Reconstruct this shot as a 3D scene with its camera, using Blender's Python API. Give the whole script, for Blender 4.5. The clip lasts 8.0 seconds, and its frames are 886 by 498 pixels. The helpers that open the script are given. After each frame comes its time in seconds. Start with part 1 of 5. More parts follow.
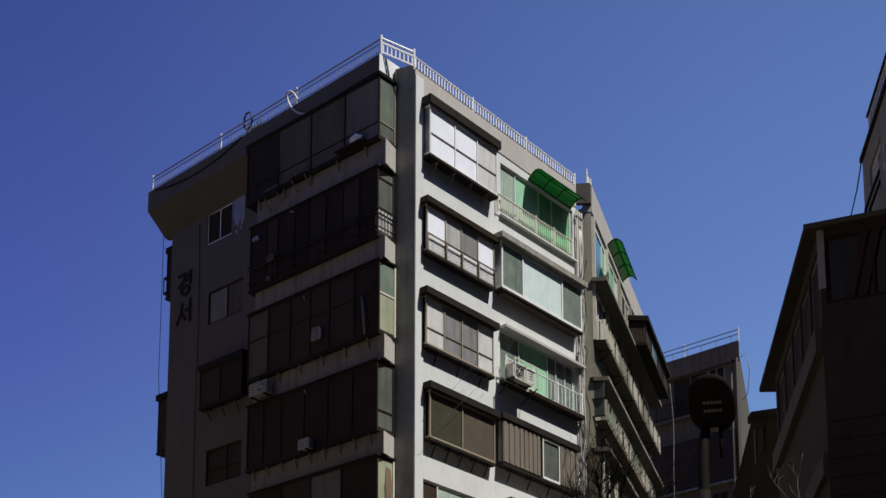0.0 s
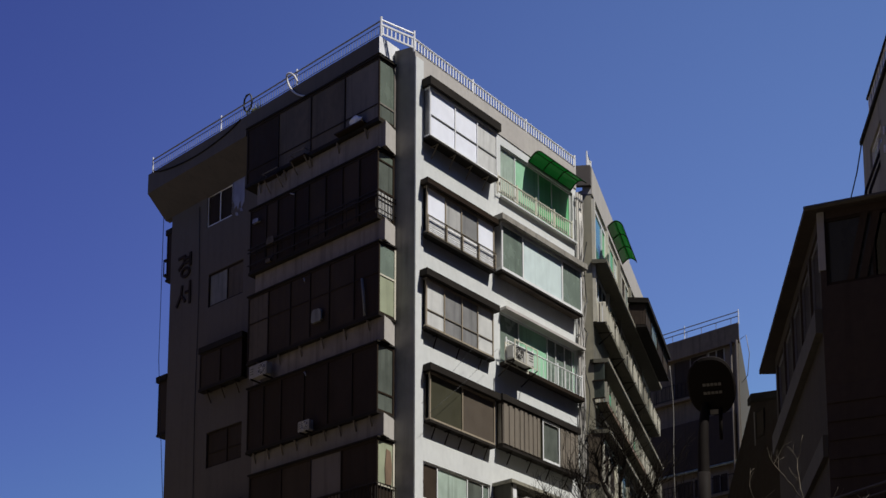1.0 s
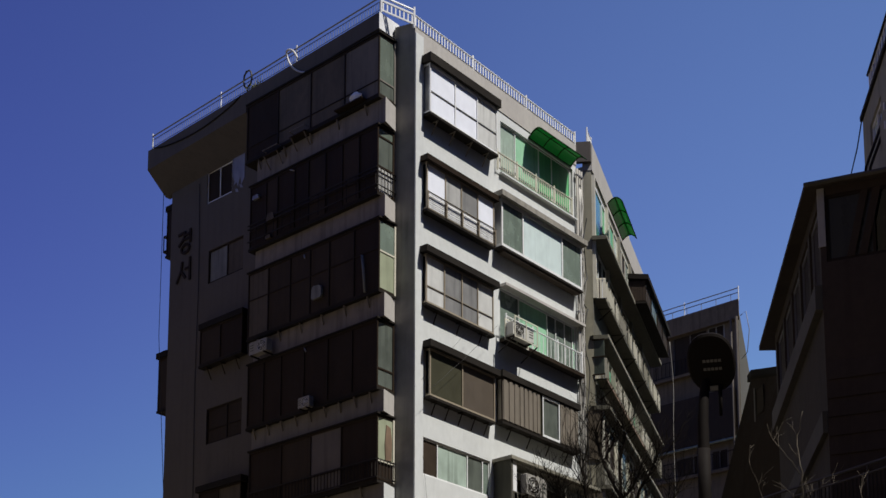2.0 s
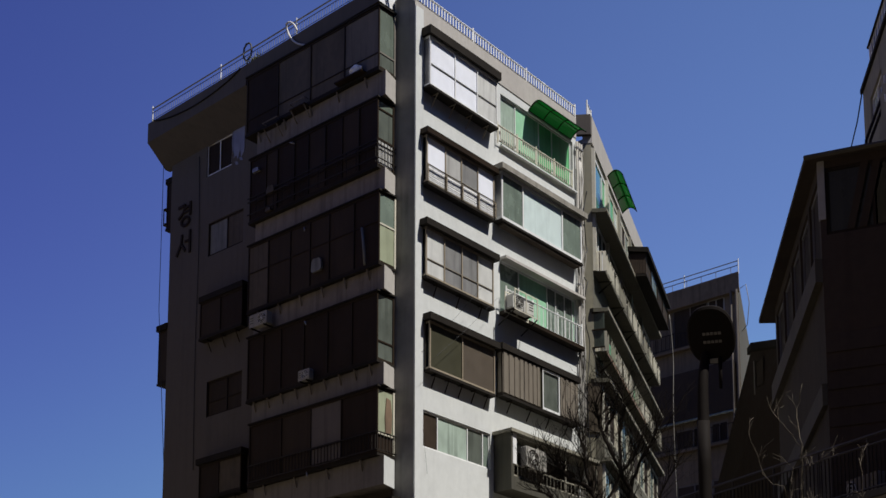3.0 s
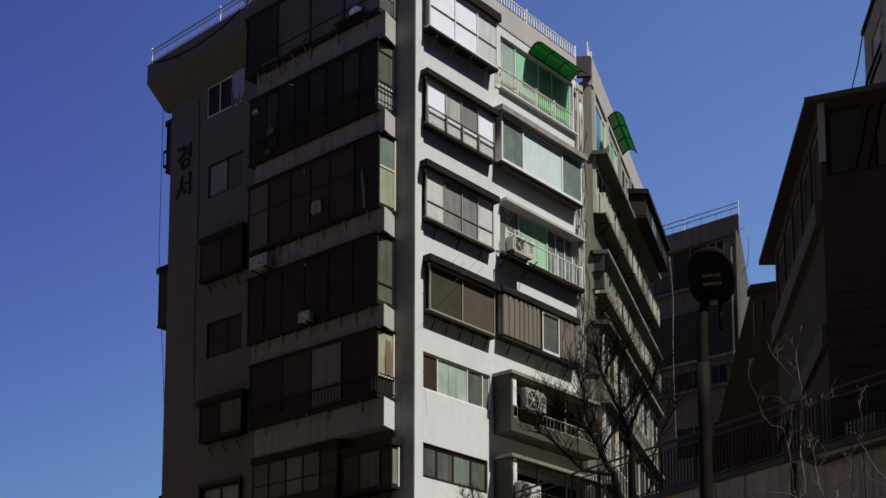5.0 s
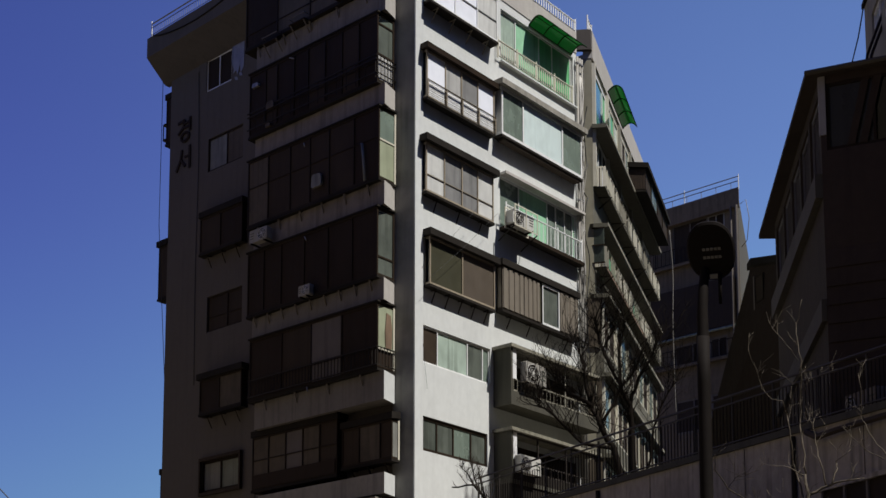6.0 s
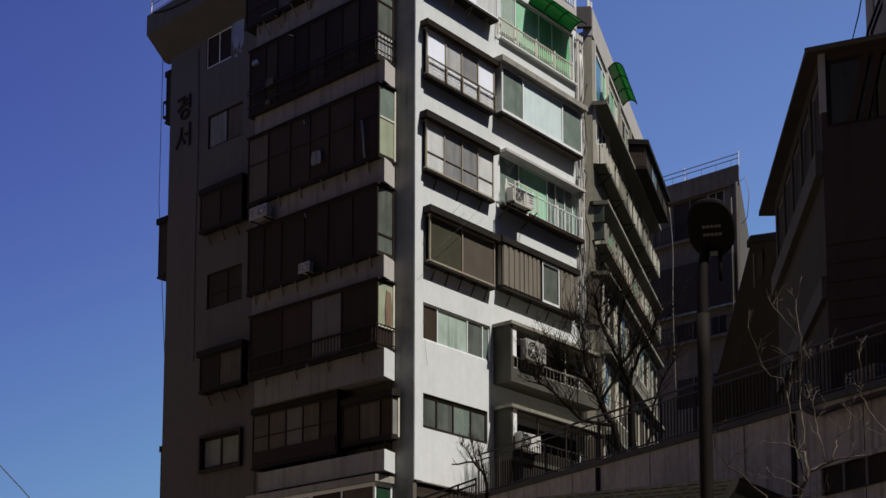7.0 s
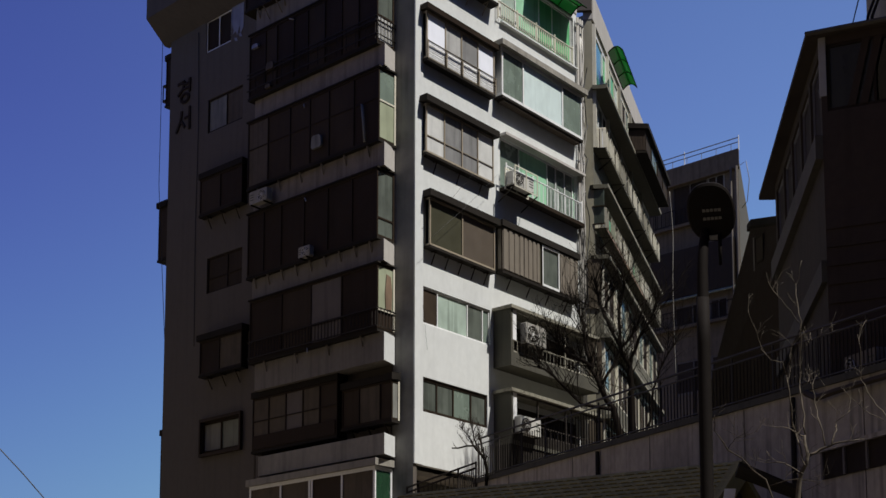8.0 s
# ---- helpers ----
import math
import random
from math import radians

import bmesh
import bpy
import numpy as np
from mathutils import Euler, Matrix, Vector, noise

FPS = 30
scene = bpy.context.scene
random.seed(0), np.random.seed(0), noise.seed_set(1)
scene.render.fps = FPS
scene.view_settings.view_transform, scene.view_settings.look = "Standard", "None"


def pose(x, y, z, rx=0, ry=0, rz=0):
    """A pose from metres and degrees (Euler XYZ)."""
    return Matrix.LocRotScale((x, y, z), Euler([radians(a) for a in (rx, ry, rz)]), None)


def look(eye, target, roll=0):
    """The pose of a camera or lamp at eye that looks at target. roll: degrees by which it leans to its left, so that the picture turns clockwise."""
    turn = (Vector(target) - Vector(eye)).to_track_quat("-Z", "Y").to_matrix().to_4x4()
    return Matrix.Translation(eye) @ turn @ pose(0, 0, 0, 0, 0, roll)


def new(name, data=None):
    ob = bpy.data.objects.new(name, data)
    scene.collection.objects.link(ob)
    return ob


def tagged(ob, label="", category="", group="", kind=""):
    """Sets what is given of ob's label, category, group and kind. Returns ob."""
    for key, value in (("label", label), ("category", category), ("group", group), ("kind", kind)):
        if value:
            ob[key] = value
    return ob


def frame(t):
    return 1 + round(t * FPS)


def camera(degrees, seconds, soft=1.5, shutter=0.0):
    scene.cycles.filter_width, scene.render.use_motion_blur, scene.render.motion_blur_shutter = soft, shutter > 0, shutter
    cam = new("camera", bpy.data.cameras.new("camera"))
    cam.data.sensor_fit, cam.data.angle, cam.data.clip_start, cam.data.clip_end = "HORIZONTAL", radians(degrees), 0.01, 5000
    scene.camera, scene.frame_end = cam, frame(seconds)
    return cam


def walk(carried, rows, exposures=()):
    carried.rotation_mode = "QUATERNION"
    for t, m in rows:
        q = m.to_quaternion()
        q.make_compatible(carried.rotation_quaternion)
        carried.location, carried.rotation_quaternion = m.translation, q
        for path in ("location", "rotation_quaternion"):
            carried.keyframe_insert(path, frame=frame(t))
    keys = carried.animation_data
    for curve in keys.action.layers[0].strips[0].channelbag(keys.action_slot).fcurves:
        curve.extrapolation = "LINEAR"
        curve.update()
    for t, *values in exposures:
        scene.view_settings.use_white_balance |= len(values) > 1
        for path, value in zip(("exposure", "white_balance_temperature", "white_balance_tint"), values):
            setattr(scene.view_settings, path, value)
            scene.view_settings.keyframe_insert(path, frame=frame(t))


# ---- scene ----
# The camera stands in the street and tilts down, from the roof line to the terrace wall.
cam = camera(21.35, 8.0, 1.5)
TILTS = [
    (0, 16.160),
    (0.5, 15.953),
    (1, 15.724),
    (1.5, 15.449),
    (3, 14.485),
    (3.5, 14.126),
    (4, 13.770),
    (4.5, 13.413),
    (6, 12.426),
    (6.5, 12.131),
    (7, 11.871),
    (7.5, 11.645),
    (8, 11.480),
]
walk(cam, [(t, pose(0, 0, 1.6, 90 + up, 0, 0)) for t, up in TILTS], [(0.0, 0.15), (8.0, 0.15)])

# ---- light ----
SUN = Vector((0.25, -0.18, 0.45)).normalized()
world = bpy.data.worlds.new("sky")
scene.world = world
world.use_nodes = True
wn = world.node_tree.nodes
sky = wn.new("ShaderNodeTexSky")
sky.sky_type = "NISHITA"
sky.sun_disc = False
sky.sun_elevation = math.asin(SUN.z)
sky.sun_rotation = math.atan2(SUN.x, SUN.y)
sky.altitude = 500
sky.air_density = 1.0
sky.dust_density = 0.1
sky.ozone_density = 4.0
# the deep, slightly violet blue of a clear winter day pales smoothly towards the sun's side
where, axes, paler, tone, deep = (wn.new("ShaderNode" + k) for k in ("TexCoord", "SeparateXYZ", "MapRange", "Mix", "VectorMath"))
paler.interpolation_type = "SMOOTHSTEP"
paler.inputs[1].default_value, paler.inputs[2].default_value = -0.25, 0.25
tone.data_type = "RGBA"
tone.inputs[6].default_value = (0.62, 0.57, 1.22, 1)
tone.inputs[7].default_value = (1.48, 1.51, 1.92, 1)
deep.operation = "MULTIPLY"
wl = world.node_tree.links.new
wl(where.outputs["Generated"], axes.inputs[0])
wl(axes.outputs[0], paler.inputs[0])
wl(paler.outputs[0], tone.inputs[0])
wl(sky.outputs[0], deep.inputs[0])
wl(tone.outputs[2], deep.inputs[1])
# towards the horizon the blue turns a little greener
lower, greener, last = (wn.new("ShaderNode" + k) for k in ("MapRange", "Mix", "VectorMath"))
lower.interpolation_type = "SMOOTHSTEP"
lower.inputs[1].default_value, lower.inputs[2].default_value = 0.07, 0.27
greener.data_type = "RGBA"
greener.inputs[6].default_value = (1.0, 1.36, 1.0, 1)
greener.inputs[7].default_value = (1.0, 1.0, 1.04, 1)
last.operation = "MULTIPLY"
wl(axes.outputs[2], lower.inputs[0])
wl(lower.outputs[0], greener.inputs[0])
wl(deep.outputs[0], last.inputs[0])
wl(greener.outputs[2], last.inputs[1])
wl(last.outputs[0], wn["Background"].inputs[0])
wn["Background"].inputs[1].default_value = 0.052
lamp = new("sun", bpy.data.lights.new("sun", "SUN"))
lamp.data.energy, lamp.data.angle, lamp.data.color = 5.0, radians(0.5), (1.0, 0.965, 0.91)
lamp.matrix_world = look(SUN * 200, (0, 0, 0))


# ---- materials ----
def mat(name, base, rough=0.7, vary=0.12, grain=9.0, stain=0.0, streak=0.0, bump=0.15, metal=0.0, rand=0.0, spec=0.5):
    """A painted, cement or metal surface: broad patches, fine grain, run-down streaks and relief."""
    m = bpy.data.materials.new(name)
    m.use_nodes = True
    nt = m.node_tree
    N, K = nt.nodes, nt.links.new
    b = N["Principled BSDF"]
    b.inputs["Roughness"].default_value = rough
    b.inputs["Metallic"].default_value = metal
    b.inputs["Specular IOR Level"].default_value = spec
    co = N.new("ShaderNodeTexCoord")
    broad = N.new("ShaderNodeTexNoise")
    broad.inputs["Scale"].default_value, broad.inputs["Detail"].default_value = 0.5, 6
    fine = N.new("ShaderNodeTexNoise")
    fine.inputs["Scale"].default_value, fine.inputs["Detail"].default_value = grain, 8
    squash = N.new("ShaderNodeMapping")
    squash.inputs["Scale"].default_value = (2.6, 2.6, 0.16)
    runs = N.new("ShaderNodeTexNoise")
    runs.inputs["Scale"].default_value, runs.inputs["Detail"].default_value = 1.6, 5
    K(co.outputs["Object"], broad.inputs["Vector"])
    K(co.outputs["Object"], fine.inputs["Vector"])
    K(co.outputs["Object"], squash.inputs["Vector"])
    K(squash.outputs[0], runs.inputs["Vector"])

    def ranged(src, lo, hi, a, z):
        r = N.new("ShaderNodeMapRange")
        for i, v in enumerate((lo, hi, a, z)):
            r.inputs[i + 1].default_value = v
        K(src, r.inputs[0])
        return r.outputs[0]

    def times(p, q):
        x = N.new("ShaderNodeMath")
        x.operation = "MULTIPLY"
        K(p, x.inputs[0])
        K(q, x.inputs[1])
        return x.outputs[0]

    k = times(ranged(broad.outputs[0], 0.3, 0.7, 1 - vary, 1 + vary), ranged(fine.outputs[0], 0.25, 0.75, 1 - vary * 0.6, 1 + vary * 0.6))
    if stain:
        k = times(k, ranged(broad.outputs[0], 0.5, 0.72, 1.0, 1 - stain))
    if streak:
        k = times(k, ranged(runs.outputs[0], 0.5, 0.75, 1.0, 1 - streak))
    if rand:
        info = N.new("ShaderNodeObjectInfo")
        k = times(k, ranged(info.outputs["Random"], 0.0, 1.0, 1 - rand, 1 + rand))
    tint = N.new("ShaderNodeVectorMath")
    tint.operation = "SCALE"
    tint.inputs[0].default_value = base
    K(k, tint.inputs["Scale"])
    K(tint.outputs[0], b.inputs["Base Color"])
    K(ranged(fine.outputs[0], 0.2, 0.8, max(rough - 0.1, 0.02), min(rough + 0.1, 1)), b.inputs["Roughness"])
    if bump:
        bp = N.new("ShaderNodeBump")
        bp.inputs["Strength"].default_value, bp.inputs["Distance"].default_value = bump, 0.02
        K(fine.outputs[0], bp.inputs["Height"])
        K(bp.outputs[0], b.inputs["Normal"])
    return m


def glass(name, tint, rough=0.02):
    """A thin pane: tinted and see-through, with a mirror share by the angle."""
    m = bpy.data.materials.new(name)
    m.use_nodes = True
    nt = m.node_tree
    N, K = nt.nodes, nt.links.new
    N.remove(N["Principled BSDF"])
    clear, gloss, fres, mix = (N.new("ShaderNode" + k) for k in ("BsdfTransparent", "BsdfGlossy", "Fresnel", "MixShader"))
    clear.inputs[0].default_value = (*tint, 1)
    gloss.inputs["Roughness"].default_value = rough
    fres.inputs[0].default_value = 1.5
    wave = N.new("ShaderNodeTexNoise")
    wave.inputs["Scale"].default_value = 1.1
    bp = N.new("ShaderNodeBump")
    bp.inputs["Strength"].default_value, bp.inputs["Distance"].default_value = 0.25, 0.02
    K(wave.outputs[0], bp.inputs["Height"])
    K(bp.outputs[0], gloss.inputs["Normal"])
    K(fres.outputs[0], mix.inputs[0])
    K(clear.outputs[0], mix.inputs[1])
    K(gloss.outputs[0], mix.inputs[2])
    K(mix.outputs[0], N["Material Output"].inputs[0])
    return m


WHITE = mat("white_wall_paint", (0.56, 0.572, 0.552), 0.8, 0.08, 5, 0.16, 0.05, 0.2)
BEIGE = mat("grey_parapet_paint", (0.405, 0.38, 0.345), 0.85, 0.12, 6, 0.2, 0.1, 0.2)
# grey paint taken far darker, so the side's shade lies in its colour
SHADEWALL = mat("grey_wall_paint_with_shade", (0.088, 0.074, 0.059), 0.85, 0.08, 5, 0.15, 0.15, 0.2)
CEMENT = mat("weathered_cement", (0.23, 0.21, 0.185), 0.9, 0.25, 7, 0.35, 0.3, 0.4)
CORNER = mat("streaked_grey_render", (0.205, 0.196, 0.172), 0.9, 0.35, 2.0, 0.4, 0.45, 0.35)
CREAM = mat("stained_cream_lit_edge", (0.22, 0.205, 0.155), 0.85, 0.2, 5, 0.35, 0.45, 0.3)
FARWALL = mat("brown_grey_far_render", (0.16, 0.125, 0.082), 0.9, 0.2, 4, 0.3, 0.35, 0.2, spec=0.2)
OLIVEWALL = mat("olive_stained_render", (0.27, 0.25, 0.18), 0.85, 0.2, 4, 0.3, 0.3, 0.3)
# wing wall and ledges: stains and the ledges' shade share one dark colour
WINGWALL = mat("stained_wing_wall_with_shade", (0.11, 0.102, 0.074), 0.85, 0.25, 4, 0.4, 0.5, 0.3)
WINGSLAB = mat("stained_slab_with_shade", (0.10, 0.093, 0.066), 0.85, 0.2, 5, 0.35, 0.35, 0.3)
# stained cement made darker still, to hold shade that nothing here casts
SHADECEM = mat("stained_shade_dark_cement", (0.055, 0.051, 0.036), 0.9, 0.25, 5, 0.35, 0.4, 0.35)
# white slab paint, dirtied and darkened for the shade on the slab fronts
SHADESLAB = mat("stained_shade_dark_slab_paint", (0.205, 0.175, 0.14), 0.85, 0.25, 5, 0.45, 0.45, 0.3)
PALE = mat("cream_painted_rail", (0.55, 0.52, 0.42), 0.6, 0.12, 8, 0.2, 0.1, 0.1)
WINGRAIL = mat("weathered_cream_rail", (0.26, 0.243, 0.19), 0.7, 0.2, 8, 0.3, 0.2, 0.1)
# for dirty pipes, and for pale things dimmed to paint in their shade
DIMPALE = mat("dirty_or_shaded_pale_paint", (0.27, 0.255, 0.225), 0.7, 0.15, 8, 0.2, 0.2, 0.1)
# stains plus the shade of the cornice's side, both in the colour
CORNICE = mat("stained_shade_dark_cornice", (0.085, 0.072, 0.06), 0.9, 0.15, 5, 0.3, 0.2, 0.3)
SLAB = mat("pale_slab_paint", (0.25, 0.232, 0.195), 0.85, 0.2, 6, 0.4, 0.35, 0.25)
WALLCON = mat("stained_retaining_concrete", (0.37, 0.33, 0.275), 0.9, 0.3, 5, 0.35, 0.55, 0.4)
GREENP = mat("grey_green_side_pane", (0.125, 0.15, 0.122), 0.25, 0.3, 1.5, 0.35, 0.3, 0.02, spec=0.4)
CREAMP = mat("greenish_cream_side_pane", (0.31, 0.335, 0.23), 0.35, 0.25, 1.5, 0.35, 0.3, 0.02, spec=0.3)
INSIDE = mat("dim_room_plaster", (0.25, 0.23, 0.2), 0.9, 0.1)
ALU = mat("white_aluminium", (0.72, 0.72, 0.7), 0.45, 0.06, 12, 0.1, 0.1, 0.05)
BLACK = mat("black_painted_iron", (0.021, 0.0165, 0.0125), 0.75, 0.3, 14, 0, 0, 0.15, spec=0.2)
BROWN = mat("dark_brown_frame", (0.022, 0.0145, 0.009), 0.7, 0.25, 12, 0, 0, 0.1, spec=0.12)
IRON = mat("weathered_brown_iron", (0.035, 0.029, 0.024), 0.6, 0.3, 14, 0, 0, 0.15, spec=0.3)
TAN = mat("tan_bronze_frame", (0.3, 0.25, 0.18), 0.5, 0.15, 12, 0.2, 0.1, 0.1)
TAR = mat("dark_roof_sheet", (0.019, 0.016, 0.013), 0.85, 0.3, 5, 0, 0, 0.3, spec=0.1)
SOFFIT = mat("brown_eave_boards", (0.06, 0.047, 0.036), 0.85, 0.25, 6, 0.2, 0.1, 0.2, spec=0.1)
RIB = mat("faded_brown_panel", (0.165, 0.14, 0.108), 0.7, 0.15, 6, 0.25, 0.3, 0.15)
PANEL = mat("white_sill_panel", (0.72, 0.72, 0.71), 0.6, 0.1, 8, 0.2, 0.2)
FROST = mat("pale_frosted_pane", (0.82, 0.84, 0.9), 0.12, 0.08, 3, 0.12, 0, 0.02)
MILK = mat("milky_blind_pane", (0.6, 0.6, 0.57), 0.15, 0.12, 3, 0.2, 0.3, 0.02)
AQUA = mat("pale_green_pane", (0.6, 0.7, 0.68), 0.1, 0.1, 2, 0.2, 0.22, 0.02, spec=0.3)
LEAF = mat("green_curtain_pane", (0.13, 0.42, 0.19), 0.4, 0.25, 2, 0.3, 0.3, 0.02, spec=0.3)
DUSK = mat("dusty_grey_pane", (0.105, 0.118, 0.1), 0.12, 0.3, 2, 0.35, 0.5, 0.02, spec=0.4)
FADED = mat("faded_green_curtain_pane", (0.37, 0.45, 0.38), 0.12, 0.2, 2, 0.3, 0.55, 0.02, spec=0.4)
RUST = mat("rusty_stained_panel", (0.19, 0.125, 0.08), 0.7, 0.35, 3, 0.4, 0.4, 0.1)
DIMGLASS = mat("dim_brown_glass", (0.026, 0.026, 0.021), 0.3, 0.3, 1.5, 0.3, 0.4, 0.02, spec=0.2)
SAGE = mat("grey_green_pane", (0.16, 0.2, 0.165), 0.25, 0.25, 2, 0.3, 0.3, 0.02, spec=0.3)
HAZE = mat("hazy_curtain_pane", (0.46, 0.455, 0.435), 0.12, 0.25, 1.6, 0.3, 0.4, 0.02, spec=0.4)
GREYP = mat("grey_curtain_pane", (0.22, 0.218, 0.212), 0.12, 0.22, 2, 0.3, 0.4, 0.02, spec=0.3)
MINT = mat("pale_mint_curtain_pane", (0.3, 0.55, 0.36), 0.4, 0.2, 2, 0.25, 0.35, 0.02, spec=0.3)
OLIVE = mat("olive_screen_pane", (0.05, 0.048, 0.03), 0.5, 0.15, 3, 0.2, 0, 0.02, spec=0.2)
MAUVE = mat("mauve_screen_pane", (0.09, 0.073, 0.056), 0.5, 0.15, 3, 0.2, 0, 0.02, spec=0.2)
NETA = mat("black_screen_and_shade", (0.026, 0.0165, 0.0105), 0.8, 0.25, 5, 0.3, 0.2, 0.05, spec=0.15)
NETB = mat("brown_insect_screen", (0.040, 0.028, 0.0185), 0.8, 0.3, 4, 0.3, 0.2, 0.05, spec=0.15)
NETC = mat("grey_net_curtain", (0.092, 0.074, 0.053), 0.7, 0.3, 4, 0.3, 0.3, 0.05, spec=0.15)
DRAPE = mat("dull_grey_drape", (0.125, 0.108, 0.096), 0.7, 0.15, 3, 0.2, 0.3, 0.05, spec=0.15)
CURTP = mat("pale_curtain_behind_glass", (0.2, 0.2, 0.18), 0.6, 0.25, 3, 0.3, 0.5, 0.05, spec=0.15)
SMOKE = glass("smoked_glass", (0.25, 0.24, 0.22), 0.05)
CURTAIN = mat("dim_curtain_cloth", (0.14, 0.12, 0.1), 0.9, 0.2, 4, 0.2, 0.5)
TEAL = mat("teal_tinted_pane", (0.10, 0.30, 0.27), 0.08, 0.25, 1.2, 0.3, 0.2, 0.02, spec=0.5)
BOTTLE = mat("bottle_green_pane", (0.018, 0.05, 0.026), 0.2, 0.25, 2, 0.2, 0.2, 0.02, spec=0.3)
# the same slab paint where the painted-in shade is a little lighter
DUN = mat("dun_shade_slab_paint", (0.165, 0.148, 0.125), 0.85, 0.2, 6, 0.4, 0.35, 0.25)
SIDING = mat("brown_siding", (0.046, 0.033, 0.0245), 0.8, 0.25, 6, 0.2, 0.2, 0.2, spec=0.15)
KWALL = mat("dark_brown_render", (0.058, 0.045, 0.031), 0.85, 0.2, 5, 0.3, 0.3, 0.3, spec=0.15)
OCHRE = mat("ochre_stained_render", (0.075, 0.064, 0.042), 0.85, 0.2, 5, 0.3, 0.3, 0.3)
ACWHITE = mat("aged_white_plastic", (0.5, 0.49, 0.45), 0.5, 0.08, 10, 0.15, 0.15, 0.05)
BARK = mat("dark_bark", (0.012, 0.0095, 0.0075), 0.95, 0.3, 18, 0.2, 0, 0.5, spec=0.03)
LIMB = mat("grey_brown_bark", (0.05, 0.041, 0.032), 0.9, 0.35, 14, 0.2, 0, 0.5, spec=0.05)
PALEBARK = mat("pale_grey_bark", (0.10, 0.085, 0.066), 0.9, 0.45, 9, 0.3, 0, 0.5, spec=0.05)
TWIG = mat("grey_twig_bark", (0.13, 0.11, 0.085), 0.85, 0.4, 18, 0.2, 0, 0.4, spec=0.1)
SHINGLE = mat("green_grey_asphalt_shingle", (0.26, 0.217, 0.08), 0.95, 0.2, 16, 0.2, 0, 0.5, rand=0.18)
GROUND = mat("dusty_concrete_and_soil", (0.17, 0.14, 0.105), 0.95, 0.25, 4, 0.2, 0, 0.4)
# for the unseen blocks; its brown also sends warm bounce to shaded walls
BLOCKERS = mat("unseen_blocker_brown", (0.17, 0.14, 0.105), 0.9, 0.15, 3, 0.2, 0.2)
LAMPGREY = mat("dark_lamp_housing", (0.011, 0.009, 0.008), 0.7, 0.2, 12, spec=0.06)
LED = mat("pale_led_lens", (0.11, 0.105, 0.095), 0.3, 0.1)
DULL = mat("dull_grey_rail", (0.16, 0.16, 0.17), 0.5, 0.1, 12)
HOSE = mat("pale_hose", (0.5, 0.48, 0.44), 0.6, 0.1)
CABLE = mat("black_cable", (0.02, 0.02, 0.02), 0.6, 0.1)

canopy_green = bpy.data.materials.new("green_polycarbonate")
canopy_green.use_nodes = True
_b = canopy_green.node_tree.nodes["Principled BSDF"]
_b.inputs["Base Color"].default_value = (0.03, 0.13, 0.05, 1)
_b.inputs["Roughness"].default_value = 0.25
_b.inputs["Transmission Weight"].default_value = 0.0
_t = canopy_green.node_tree.nodes.new("ShaderNodeBsdfTranslucent")
_t.inputs[0].default_value = (0.06, 0.33, 0.11, 1)
_m = canopy_green.node_tree.nodes.new("ShaderNodeMixShader")
_m.inputs[0].default_value = 0.55
_l = canopy_green.node_tree.links.new
_l(_b.outputs[0], _m.inputs[1])
_l(_t.outputs[0], _m.inputs[2])
_l(_m.outputs[0], canopy_green.node_tree.nodes["Material Output"].inputs[0])


# ---- building blocks ----
class Frame:
    """A wall's own axes: s along it, n out of it, z up. Floor plans here are skewed, so n need not be square to s."""

    def __init__(self, o, d, n):
        self.o, self.d, self.n = Vector((*o, 0)), Vector((*d, 0)), Vector((*n, 0))

    def p(self, s, n, z):
        return self.o + self.d * s + self.n * n + Vector((0, 0, z))


class Slant(Frame):
    """The same axes on a part that was built or has settled out of level: z rises by k0 at s0 and k1 at s1."""

    def __init__(self, fr, s0, k0, s1, k1):
        self.o, self.d, self.n = fr.o, fr.d, fr.n
        self.ends = (s0, k0, s1, k1)

    def p(self, s, n, z):
        s0, k0, s1, k1 = self.ends
        return self.o + self.d * s + self.n * n + Vector((0, 0, z + k0 + (k1 - k0) * (s - s0) / (s1 - s0)))


